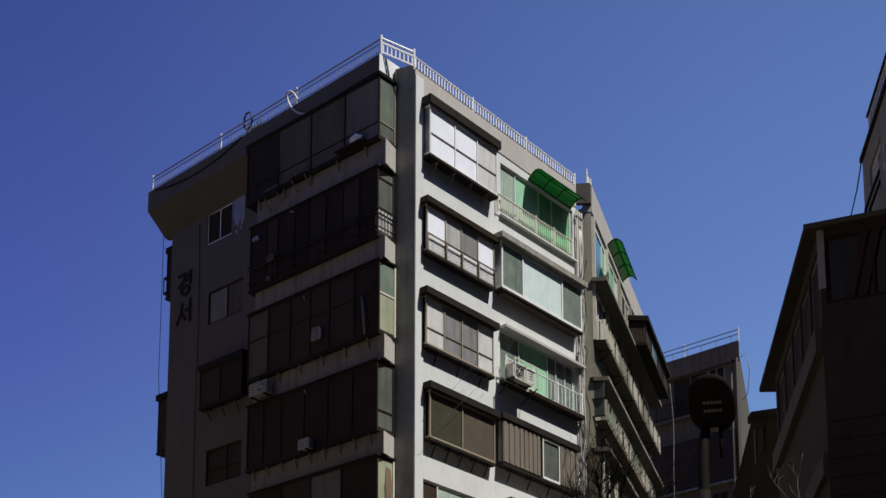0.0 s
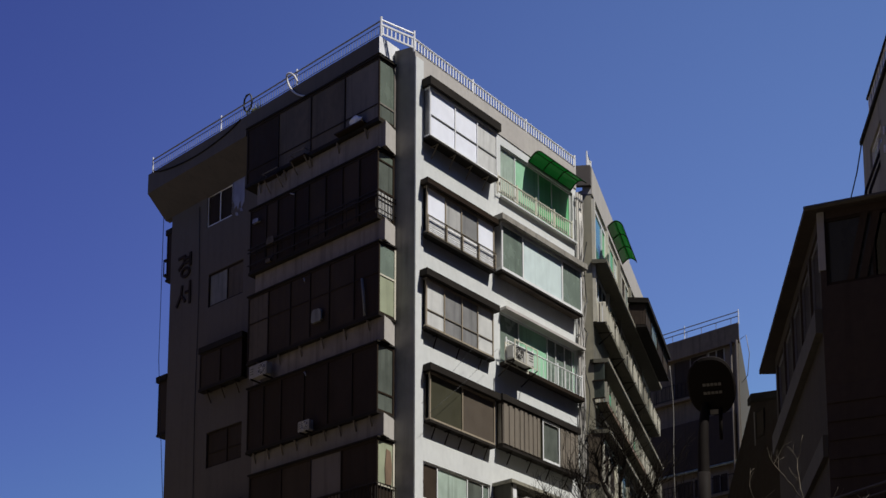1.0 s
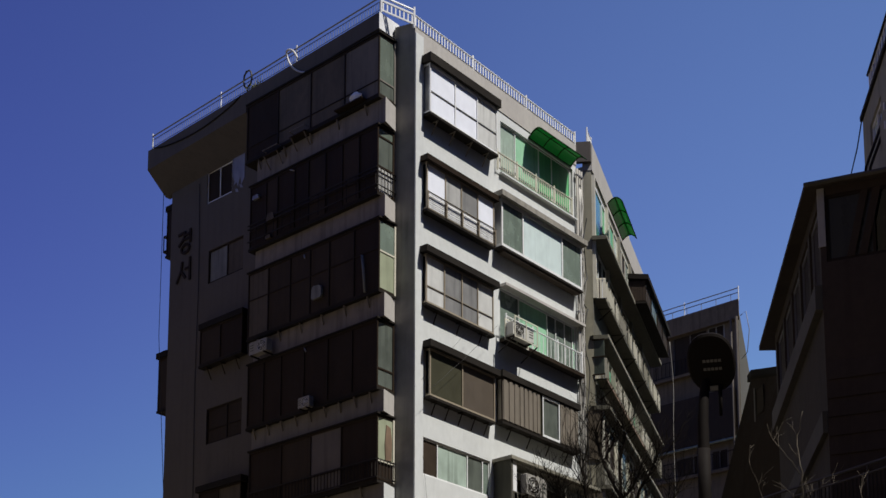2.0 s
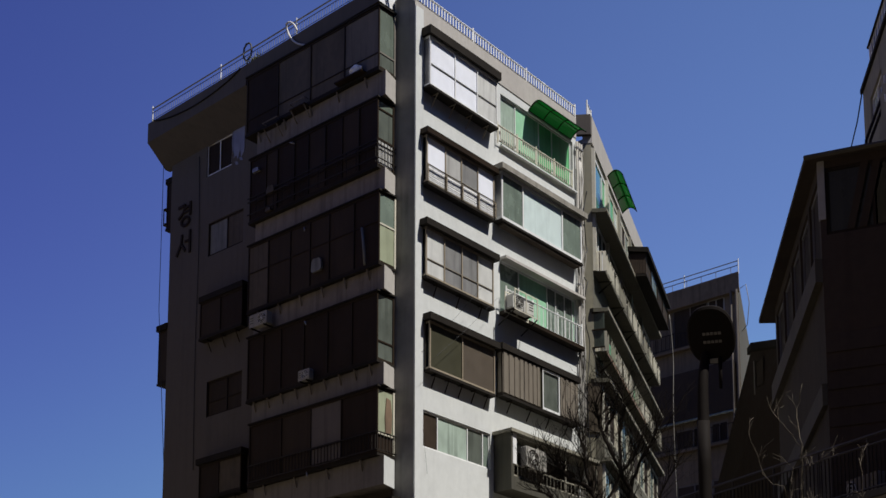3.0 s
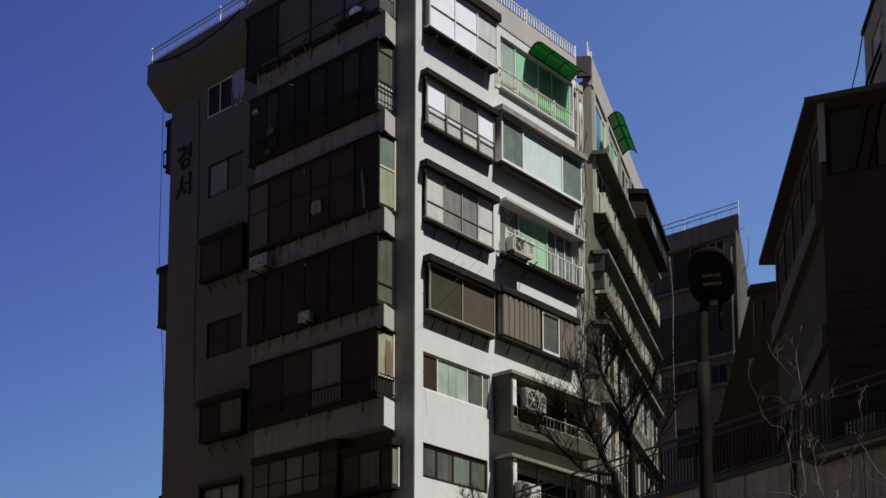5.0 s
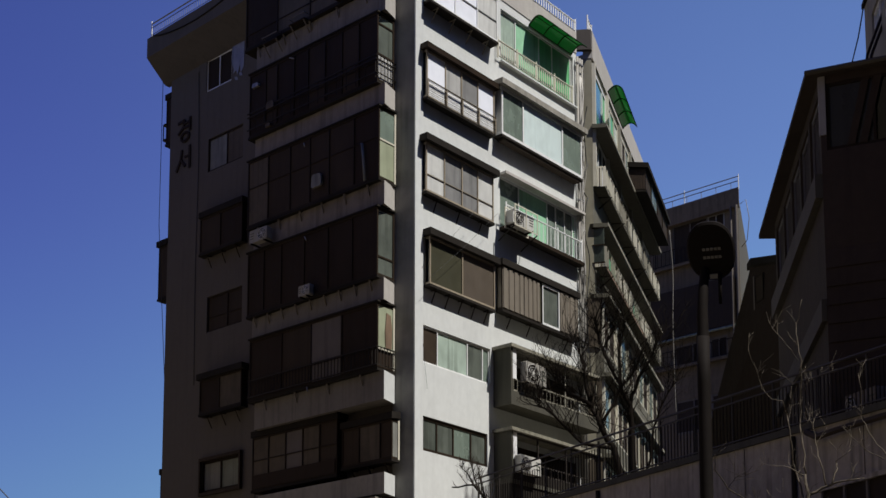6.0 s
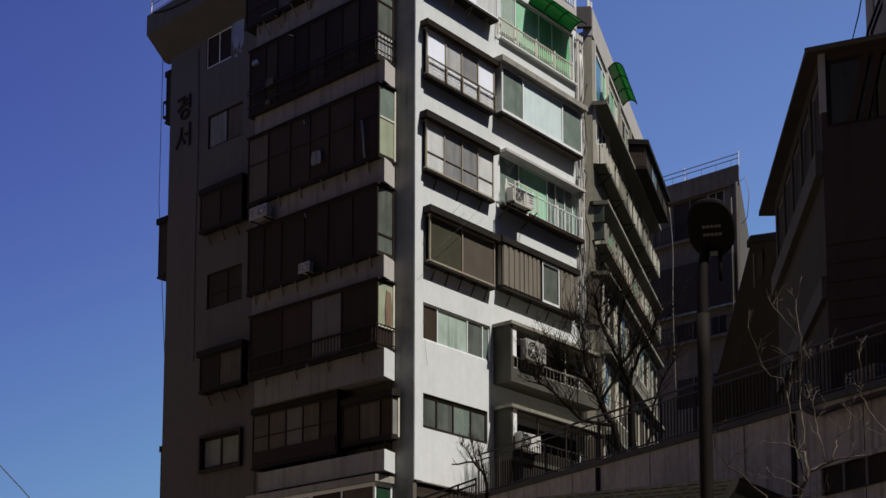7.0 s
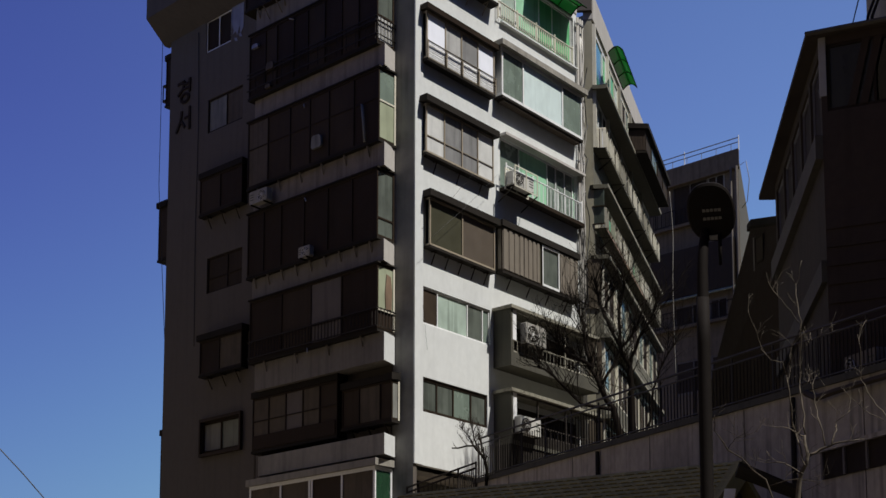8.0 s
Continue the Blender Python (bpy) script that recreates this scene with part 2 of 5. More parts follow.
class Shape:
    def __init__(self):
        self.v, self.f = [], []

    def hexa(self, pts):
        k = len(self.v)
        self.v += [Vector(p) for p in pts]
        self.f += [tuple(k + i for i in q) for q in ((0, 3, 2, 1), (4, 5, 6, 7), (0, 1, 5, 4), (1, 2, 6, 5), (2, 3, 7, 6), (3, 0, 4, 7))]
        return self

    def box(self, fr, s0, s1, n0, n1, z0, z1):
        return self.hexa([fr.p(s, n, z) for z in (z0, z1) for s, n in ((s0, n0), (s1, n0), (s1, n1), (s0, n1))])

    def prism(self, low, high):
        k, n = len(self.v), len(low)
        self.v += [Vector(p) for p in low] + [Vector(p) for p in high]
        self.f += [tuple(range(k + n - 1, k - 1, -1)), tuple(range(k + n, k + 2 * n))]
        self.f += [(k + i, k + (i + 1) % n, k + n + (i + 1) % n, k + n + i) for i in range(n)]
        return self

    def tube(self, pts, r0, r1=None, sides=6):
        r1 = r0 if r1 is None else r1
        pts = [Vector(p) for p in pts]
        k = len(self.v)
        for i, p in enumerate(pts):
            a = (pts[min(i + 1, len(pts) - 1)] - pts[max(i - 1, 0)]).normalized()
            u = a.cross(Vector((0.31, 0.77, 0.55))).normalized()
            w = a.cross(u)
            r = r0 + (r1 - r0) * i / max(len(pts) - 1, 1)
            self.v += [p + (u * math.cos(2 * math.pi * j / sides) + w * math.sin(2 * math.pi * j / sides)) * r for j in range(sides)]
        for i in range(len(pts) - 1):
            for j in range(sides):
                a, b = k + i * sides + j, k + i * sides + (j + 1) % sides
                self.f.append((a, b, b + sides, a + sides))
        e = k + (len(pts) - 1) * sides
        self.f += [tuple(range(k + sides - 1, k - 1, -1)), tuple(range(e, e + sides))]
        return self

    def mesh(self, name, at):
        me = bpy.data.meshes.new(name)
        me.from_pydata([p - at for p in self.v], [], self.f)
        bm = bmesh.new()
        bm.from_mesh(me)
        bmesh.ops.recalc_face_normals(bm, faces=bm.faces)
        bm.to_mesh(me)
        bm.free()
        return me


HOME = {}


def thing(name, at, label, category, group="", kind=""):
    ob = new(name)
    ob.location = at
    ob.empty_display_size = 0.3
    HOME[ob.name] = Vector(at)
    return tagged(ob, label, category, group, kind)


def part(name, shape, material, parent=None, label="", smooth=False):
    at = HOME[parent.name] if parent else Vector((0, 0, 0))
    me = shape.mesh(name, at)
    me.materials.append(material)
    if smooth:
        me.polygons.foreach_set("use_smooth", [True] * len(me.polygons))
    ob = new(name, me)
    ob.parent = parent
    HOME[ob.name] = at
    return tagged(ob, label)


def repeat(name, shape, material, parent, places):
    """Alike pieces on one mesh, built round the origin."""
    me = shape.mesh(name, Vector((0, 0, 0)))
    me.materials.append(material)
    for p in places:
        ob = new(name, me)
        ob.parent = parent
        ob.location = p - HOME[parent.name]
        HOME[ob.name] = HOME[parent.name]


def pierced(fr, s0, s1, z0, z1, n0, n1, holes):
    """A slab from n0 to n1 with openings (s0, s1, z0, z1) right through it, as one closed skin."""
    sh = Shape()
    ss = sorted({round(v, 4) for v in (s0, s1, *[min(max(v, s0), s1) for h in holes for v in h[:2]])})
    zs = sorted({round(v, 4) for v in (z0, z1, *[min(max(v, z0), z1) for h in holes for v in h[2:]])})
    cols, rows = len(ss) - 1, len(zs) - 1
    solid = [[not any(h[0] < (ss[i] + ss[i + 1]) / 2 < h[1] and h[2] < (zs[j] + zs[j + 1]) / 2 < h[3] for h in holes) for j in range(rows)] for i in range(cols)]
    seen = {}

    def at(i, j, k):
        if (i, j, k) not in seen:
            seen[i, j, k] = len(sh.v)
            sh.v.append(fr.p(ss[i], (n0, n1)[k], zs[j]))
        return seen[i, j, k]

    def full(i, j):
        return 0 <= i < cols and 0 <= j < rows and solid[i][j]

    for i in range(cols):
        for j in range(rows):
            if not solid[i][j]:
                continue
            for k in (0, 1):
                sh.f.append((at(i, j, k), at(i + 1, j, k), at(i + 1, j + 1, k), at(i, j + 1, k)))
            for (di, dj), (a, b) in (((-1, 0), ((0, 0), (0, 1))), ((1, 0), ((1, 0), (1, 1))), ((0, -1), ((0, 0), (1, 0))), ((0, 1), ((0, 1), (1, 1)))):
                if not full(i + di, j + dj):
                    sh.f.append((at(i + a[0], j + a[1], 0), at(i + b[0], j + b[1], 0), at(i + b[0], j + b[1], 1), at(i + a[0], j + a[1], 1)))
    return sh


def sash(sh, fr, n, s0, s1, z0, z1, splits=(), bars=(), w=0.06, deep=0.07):
    """One welded frame: surround, uprights at splits, crossbars at heights bars."""
    us = [s0 + w / 2, *sorted(splits), s1 - w / 2]
    vs = [z0 + w / 2, *sorted(bars), z1 - w / 2]
    lights = [(a + w / 2, b - w / 2, c + (w / 2 if c == vs[0] else w * 0.3), d - (w / 2 if d == vs[-1] else w * 0.3)) for a, b in zip(us, us[1:]) for c, d in zip(vs, vs[1:])]
    grid = pierced(fr, s0, s1, z0, z1, n - deep, n, lights)
    k = len(sh.v)
    sh.v += grid.v
    sh.f += [tuple(k + i for i in f) for f in grid.f]


def panes(parent, fr, n, s0, s1, z0, z1, splits, mats):
    cuts = [s0, *splits, s1]
    for i, (a, b) in enumerate(zip(cuts, cuts[1:])):
        part("pane", Shape().box(fr, a + 0.02, b - 0.02, n - 0.045, n - 0.035, z0 + 0.02, z1 - 0.02), mats[i % len(mats)], parent)


def glazing_bars(parent, fr, n, s0, s1, z0, z1, splits, bars, w, m, deep=0.07, cross=None):
    """Mullions and transoms, each a bar of its own inside the frame."""
    for s in splits:
        part("mullion", Shape().box(fr, s - w * 0.45, s + w * 0.45, n - deep, n + 0.004, z0 + w, z1 - w), m, parent)
    for z in bars:
        part("transom", Shape().box(fr, s0 + w, s1 - w, n - deep * 0.9, n - 0.004, z - w * 0.25, z + w * 0.25), cross or m, parent)


def window(parent, fr, n, s0, s1, z0, z1, splits, fm, mats, bars=(), w=0.06, label=""):
    sh = Shape()
    sash(sh, fr, n, s0, s1, z0, z1, (), (), w)
    ob = part("window", sh, fm, parent, label)
    glazing_bars(ob, fr, n, s0, s1, z0, z1, splits, bars, w, fm)
    panes(ob, fr, n, s0, s1, z0, z1, splits, mats)
    return ob


def strut(sh, fr, s, p, z, drop, root=0.0):
    thick = 0.018 if root == 0 else 0.03
    sh.tube([fr.p(s, root, z - drop), fr.p(s, root + (p - root) * 0.85, z)], thick, sides=4)
    sh.tube([fr.p(s, root, z - 0.015), fr.p(s, root + (p - root) * 0.9, z - 0.015)], 0.02, sides=4)


def bay(parent, fr, p, s0, s1, z0, z1, splits, fm, mats, bars=(), roof=TAR, over=0.12, side=SMOKE, struts=3, sill=None, w=0.06, label="", rise=0.0, back=0.0, drop=0.38, thick=0.2, floor=TAR, iron=BROWN, root=0.0, tiers=None, post=None, cross=None):
    """A window box hung on a wall: front p out of it, glazed ends, roof sheet, floor and struts."""
    sh = Shape()
    sash(sh, fr, p, s0, s1, z0, z1, (), (), w)
    ob = part("bay_window", sh, fm, parent, label)
    glazing_bars(ob, fr, p, s0, s1, z0, z1, splits, bars, w, fm, cross=cross)
    for s in (s0, s1):
        k = 1 if s == s0 else -1
        a, b = sorted((s, s + k * w))
        end = Shape().box(fr, a, b, back + 0.01, back + w, z0, z1)
        for z in (z0, z1 - w):
            end.box(fr, a, b, back + w, p - 0.07, z, z + w)
        part("end_frame", end, fm, ob)
    low = z0
    if sill is not None:
        part("sill_panel", Shape().box(fr, s0 + w, s1 - w, p - 0.05, p - 0.03, z0 + w, sill), PANEL, ob)
        low = sill
        for k in (0.25, 0.5, 0.75, 1.0):
            z = z0 + (sill - z0) * k
            part("guard_bar", Shape().tube([fr.p(s0, p + 0.07, z), fr.p(s1, p + 0.07, z)], 0.009 if k < 1 else 0.028, sides=4), BROWN if k < 1 else TAN, ob)
        for s in (s0, *splits, s1):
            part("guard_post", Shape().box(fr, s - 0.025, s + 0.025, p + 0.03, p + 0.08, z0, sill + 0.03), TAN, ob)
    panes(ob, fr, p, s0, s1, low, z1, splits, mats)
    if tiers:
        for i, (k0, k1, m) in enumerate(tiers):
            a, b = z0 + (z1 - z0) * k0, z0 + (z1 - z0) * k1
            part("end_pane", Shape().box(fr, s0 + 0.02, s0 + 0.032, back + w, p - 0.07, a + 0.02, b - 0.02), m, ob)
            if i:
                part("end_transom", Shape().box(fr, s0 - 0.004, s0 + 0.04, back + w, p - 0.07, a - 0.025, a + 0.025), post or fm, ob)
    if post:
        part("end_post", Shape().box(fr, s0 - 0.012, s0 + 0.06, back + 0.004, back + 0.1, z0, z1), post, ob, "pale painted post")
    for s in (s1 - 0.04,) if tiers else (s0 + 0.02, s1 - 0.04):
        part("end_pane", Shape().box(fr, s, s + 0.012, back + w, p - 0.07, z0 + w, z1 - w), side, ob)
    e = Shape().hexa([fr.p(s, n, z + (rise if n == back else 0)) for z in (z1 + 0.004, z1 + thick) for s, n in ((s0 - over, back), (s1 + over, back), (s1 + over, p + over), (s0 - over, p + over))])
    part("roof_sheet", e, roof, ob)
    part("floor_sheet", Shape().box(fr, s0 - 0.03, s1 + 0.03, back + 0.003, p + 0.03, z0 - 0.08, z0 - 0.003), floor, ob)
    for i in range(struts):
        st = Shape()
        strut(st, fr, s0 + (s1 - s0) * (i + 0.5) / struts, p, z0 - 0.085, drop, root)
        part("strut", st, iron, ob)
    return ob


def railing(parent, fr, n, s0, s1, z0, z1, step, m, post=2.0, r=0.012, mid=None, name="railing", top=0.025):
    sh = Shape()
    sh.tube([fr.p(s0, n, z1), fr.p(s1, n, z1)], top, sides=6)
    sh.tube([fr.p(s0, n, z0 + 0.08), fr.p(s1, n, z0 + 0.08)], r * 1.3, sides=4)
    if mid:
        sh.tube([fr.p(s0, n, mid), fr.p(s1, n, mid)], r * 1.5, sides=4)
    ob = part(name, sh, m, parent)
    count = max(1, round(abs(s1 - s0) / post))
    repeat("post", Shape().tube([(0, 0, 0), (0, 0, z1 - z0 + 0.1)], max(r * 1.5, 0.026)), ALU if m == DULL else m, ob, [fr.p(s0 + (s1 - s0) * i / count, n, z0) for i in range(count + 1)])
    count = max(2, round(abs(s1 - s0) / step))
    repeat("baluster", Shape().tube([(0, 0, 0.08), (0, 0, (mid or z1) - z0)], r, sides=4), m, ob, [fr.p(s0 + (s1 - s0) * (i + 0.5) / count, n, z0) for i in range(count)])
    return ob


def air_conditioner(fr, s, n, z, w=0.85, h=0.58, d=0.32, label="", wide=1.0, root=-0.02, shell=None):
    """An outdoor unit whose grille looks along n, on its two arms. wide: the wall's own stretch along s."""
    ob = thing("air_conditioner", fr.p(s, n, z), label or "white outdoor air-conditioner unit on steel arms", "air conditioner", "outdoor air-conditioner units")
    c = 0.03
    ring = ((c, 0), (w - c, 0), (w, c), (w, h - c), (w - c, h), (c, h), (0, h - c), (0, c))
    b = Shape().prism([fr.p(s + x, n, z + 0.05 + y) for x, y in ring], [fr.p(s + x, n + d, z + 0.05 + y) for x, y in ring])
    part("casing", b, shell or ACWHITE, ob)
    r = h * 0.41
    cx, cz = s + 0.06 + r * wide, z + 0.05 + h / 2
    circle = [(math.cos(i * math.pi / 9) * wide, math.sin(i * math.pi / 9)) for i in range(18)]
    part("fan_recess", Shape().prism([fr.p(cx + x * r, n + d + 0.002, cz + y * r) for x, y in circle], [fr.p(cx + x * r, n + d + 0.006, cz + y * r) for x, y in circle]), BLACK, ob)
    for k in (1.0, 0.7, 0.4):
        part("guard_ring", Shape().tube([fr.p(cx + x * r * k, n + d + 0.02, cz + y * r * k) for x, y in (*circle, circle[0])], 0.008, sides=4), ACWHITE, ob)
    for i in range(0, 18, 3):
        x, y = circle[i]
        part("guard_spoke", Shape().tube([fr.p(cx, n + d + 0.02, cz), fr.p(cx + x * r, n + d + 0.02, cz + y * r)], 0.007, sides=4), ACWHITE, ob)
    part("hub", Shape().tube([fr.p(cx, n + d + 0.01, cz), fr.p(cx, n + d + 0.03, cz)], r * 0.2, sides=10), ACWHITE, ob)
    for k in (0.3, 0.5, 0.7):
        part("side_louver", Shape().box(fr, s + w * 0.76, s + w * 0.95, n + d + 0.002, n + d + 0.008, z + 0.05 + h * k, z + 0.05 + h * (k + 0.06)), DUSK, ob)
    for x in (0.12, w - 0.16):
        part("arm", Shape().box(fr, s + x, s + x + 0.04, root, n + d + 0.05, z, z + 0.045), BLACK, ob)
    return ob


def eased(pts, steps=4):
    """A smooth line through the points."""
    pts = [Vector(p) for p in pts]
    out = []
    for i in range(len(pts) - 1):
        a, b, c, d = pts[max(i - 1, 0)], pts[i], pts[i + 1], pts[min(i + 2, len(pts) - 1)]
        for k in range(steps):
            t = k / steps
            out.append(0.5 * (2 * b + (c - a) * t + (2 * a - 5 * b + 4 * c - d) * t * t + (3 * b - a - 3 * c + d) * t * t * t))
    return out + [pts[-1]]


def pipe(name, pts, r, m, label, category="pipe"):
    ob = part(name, Shape().tube(pts, r), m, None, label, True)
    return tagged(ob, category=category)


R = Frame((-0.8415, 66.0000), (0.4384, 0.8988), (0.5473, -0.8369))
L = Frame((-0.8415, 66.0000), (-0.5473, 0.8369), (-0.4384, -0.8988))
W = Frame((5.2600, 80.0000), (0.1786, 0.9839), (0.9842, -0.1772))
B = Frame((13.9320, 108.0000), (-0.5473, 0.8369), (-0.1606, -0.9870))
BR = Frame((13.9320, 108.0000), (0.1606, 0.9870), (0.5473, -0.8369))
K = Frame((6.9930, 42.0000), (0.0698, 0.9976), (-0.9976, 0.0698))
KF = Frame((6.9930, 42.0000), (0.8013, -0.5983), (-0.0995, -0.9950))

# ---- ground: street, slope and terrace in one sheet ----
def land(x, y):
    """Street level, up to the terrace behind the retaining wall and under the block."""
    if y < 61.5:
        edge = 0.83 + 0.2615 * (61.5 - y) + 0.2
    elif y < 66:
        edge = 0.83 - (y - 61.5) * 0.371 + 0.2
    else:
        edge = -0.84 - (y - 66) * 0.654 + 0.2
    up = 6.95 + 0.66 * min(max((y - 38.8) / 22.7, 0), 1)
    if y < 25 or y > 400:
        return 0.0
    return up * min(max((x - edge) / 0.3, 0), 1) - 0.02


xs = sorted({*range(-60, 61, 4), *[v * 0.2 for v in range(-60, 60)], -3000, -800, -200, 200, 800, 3000})
ys = sorted({*range(-40, 30, 6), *range(30, 72, 1), *range(72, 140, 8), -3000, -600, 300, 900, 4000})
gs = Shape()
gs.v = [Vector((x, y, land(x, y))) for y in ys for x in xs]
gs.f = [(j * len(xs) + i, j * len(xs) + i + 1, (j + 1) * len(xs) + i + 1, (j + 1) * len(xs) + i) for j in range(len(ys) - 1) for i in range(len(xs) - 1)]
tagged(part("ground", gs, GROUND), "dusty concrete street rising to an earth terrace", "ground", kind="structure")

# ---- the corner apartment block ----
BASE, TOP = 7.9, 26.15
ROOF = 26.44
SR, SL = 12.3, 15.85
block = thing("apartment_building", R.p(0, 0, BASE), "tall weathered white and grey apartment block with boxed-in balconies", "apartment building")

I_ = (0.62, 5.20, 12.94, 14.04)
K_ = (0.62, 4.98, 10.40, 11.40)
B_ = (6.10, 12.00, 23.45, 25.20)
F_ = (5.98, 12.12, 18.02, 19.70)
holes = [I_, K_, B_, F_,
         (0.75, 5.2, 24.0, 25.2), (0.70, 5.1, 21.0, 22.1), (5.80, 11.89, 21.1, 22.2),
         (0.70, 5.0, 18.2, 19.3), (0.90, 5.0, 15.4, 16.5), (5.9, 11.4, 15.5, 16.6),
         (6.2, 11.89, 12.75, 13.8), (6.2, 11.89, 10.13, 11.3)]
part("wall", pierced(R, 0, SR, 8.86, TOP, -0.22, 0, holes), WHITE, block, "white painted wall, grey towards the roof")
part("corner_pilaster", Shape().box(R, 0.003, 0.52, 0.003, 0.07, 8.86, TOP + 0.002), WHITE, block)
part("base_wall", pierced(R, 0, SR, BASE - 1, 8.86, -1.2, -1.0, [(0.6, 1.6, BASE, BASE + 0.7)]), SHADECEM, block)
win_left = [(11.40, 13.20, 24.03, 25.18), (10.50, 12.95, 21.17, 22.33), (10.35, 12.80, 15.65, 16.85), (10.17, 12.90, 10.31, 11.37)]
part("wall", pierced(L, 0, SL, -0.2, ROOF - 0.9, -0.22, 0, win_left), SHADEWALL, block, "grey wall, darkened for its shade")
# the bevelled corner runs from the white wall to the balcony wall, which stands forward of the rest
LB = 0.3
ch = [R.p(0.001, 0, 0), L.p(0.84, LB, 0), L.p(1.2, 0.001, 0)]
part("corner_face", Shape().prism([p + Vector((0, 0, -0.2)) for p in ch], [p + Vector((0, 0, TOP + 0.33)) for p in ch]), CORNER, block, "weathered grey bevelled corner")
part("balcony_wall", Shape().box(L, 0.9, 8.9, 0.003, LB, -0.2, ROOF - 0.5), SHADEWALL, block, "wall behind the balconies, darkened for its shade")
part("wall", Shape().hexa([p + Vector((0, 0, z)) for z in (BASE - 1, TOP - 0.3) for p in (R.p(SR, -0.22, 0), R.p(SR, -0.22, 0) + L.d * SL, R.p(SR - 0.2, -0.22, 0) + L.d * SL, R.p(SR - 0.2, -0.22, 0))]), SHADEWALL, block)
part("wall", Shape().hexa([p + Vector((0, 0, z)) for z in (BASE - 1, TOP - 0.3) for p in (L.p(SL, -0.22, 0), L.p(SL, -SR, 0), L.p(SL - 0.2, -SR, 0), L.p(SL - 0.2, -0.22, 0))]), SHADEWALL, block)
for i in range(8):
    z = 8.6 + 2.5 * i
    part("floor_slab", Shape().hexa([p + Vector((0, 0, q)) for q in (z, z + 0.15) for p in (R.p(0.5, -0.3, 0), R.p(SR - 0.4, -0.3, 0), R.p(SR - 0.4, 0, 0) + L.d * (SL - 0.4), R.p(0.5, 0, 0) + L.d * (SL - 0.4))]), INSIDE, block)
part("partition", Shape().hexa([p + Vector((0, 0, q)) for q in (BASE, TOP - 0.5) for p in (R.p(3.2, 0, 0) + L.d * 3.2, R.p(SR - 0.3, 0, 0) + L.d * 3.2, R.p(SR - 0.3, 0, 0) + L.d * (SL - 0.3), R.p(3.2, 0, 0) + L.d * (SL - 0.3))]), INSIDE, block)
part("roof", Shape().hexa([p + Vector((0, 0, q)) for q in (TOP - 0.75, TOP - 0.5) for p in (R.p(0.1, 0, 0) + L.d * 0.1, R.p(SR - 0.1, 0, 0) + L.d * 0.1, R.p(SR - 0.1, 0, 0) + L.d * (SL - 0.1), R.p(0.1, 0, 0) + L.d * (SL - 0.1))]), TAR, block)

# roof parapet of the shaded side: a cornice that hangs over its wall and its far end
s_a, s_b = 0.98, 16.38
zt, zb = ROOF, 25.92
s_j = 9.2
NC = 1.2
LS = Slant(L, s_a, 0.28, s_b, 0.0)
RS = Slant(R, 0.0, 0.17, SR, 0.0)
for a, b, ring, label in ((s_a, s_j, ((-0.3, zb), (NC, zb), (NC, zt), (-0.3, zt)), "stained cornice, darkened for its shade"),
                          (s_j + 0.004, s_b, ((-0.3, zb - 0.85), (0, zb - 0.85), (NC, zb - 0.18), (NC, zt), (-0.3, zt)), "stained cornice with a sloped underside, darkened for its shade")):
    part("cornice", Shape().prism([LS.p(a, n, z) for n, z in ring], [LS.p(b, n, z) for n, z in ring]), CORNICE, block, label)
# white cap paints in the sun on the cornice's right end
part("cornice_end", Shape().box(LS, s_a - 0.02, s_a - 0.004, -0.1, NC, zb, zt), PANEL, block, "cornice end, painted white for the sun on it")
# weathered flashing sheet sagging along the roof edge
sag = [LS.p(9.6 + 0.42 * i, NC + 0.02, zt - 0.02 - 0.34 * math.sin(i / 15 * math.pi) ** 0.7) for i in range(16)]
part("sagging_cable", Shape().tube(sag, 0.03, sides=5), TAR, block)
part("parapet", Shape().box(RS, 0.0, SR, -0.2, 0.0, TOP - 0.26, TOP + 0.0), BEIGE, block, "grey-beige painted parapet top")
part("parapet", Shape().box(RS, 0.0, SR, 0.004, 0.03, 25.42, TOP + 0.002), BEIGE, block, "grey-beige painted parapet band")

# roof rails
railing(block, LS, NC - 0.15, s_a + 0.02, s_b - 0.15, ROOF + 0.06, 26.98, 0.16, DULL, (s_b - s_a - 0.15) / 3.01, 0.009, mid=26.84, name="roof_railing", top=0.026)
railing(block, RS, -0.04, 0.0, SR, TOP, 26.56, 0.2, ALU, 4.0, 0.024, name="roof_railing", top=0.034)

p0, p1 = L.p(s_a + 0.02, NC - 0.15, 0), R.p(0.0, -0.04, 0)
N_ = Frame((p0.x, p0.y), ((p1 - p0).normalized().x, (p1 - p0).normalized().y), (0, -1))
N_ = Slant(N_, 0.0, 0.3, (p1 - p0).length, -0.1)
railing(block, N_, 0, 0, (p1 - p0).length, ROOF + 0.02, 26.98, 0.13, ALU, 3, 0.026, mid=26.84, name="roof_railing", top=0.034)

# ---- sunlit side: boxed-in windows ----
bay(block, R, 0.42, 0.53, 5.29, 23.73, 25.27, (2.26, 3.83), ALU, (FROST, FROST, MILK), (24.40,), TAR, 0.14, GREYP, 4, label="bay window with pale frosted panes", thick=0.26, iron=TAN, cross=GREYP)
bay(block, R, 0.3, 0.48, 5.20, 20.76, 22.20, (1.74, 2.84, 4.00), TAN, (FROST, HAZE, GREYP, FROST), (), BROWN, 0.17, SMOKE, 0, sill=21.26, label="bay window with a white panel behind bars", thick=0.17)
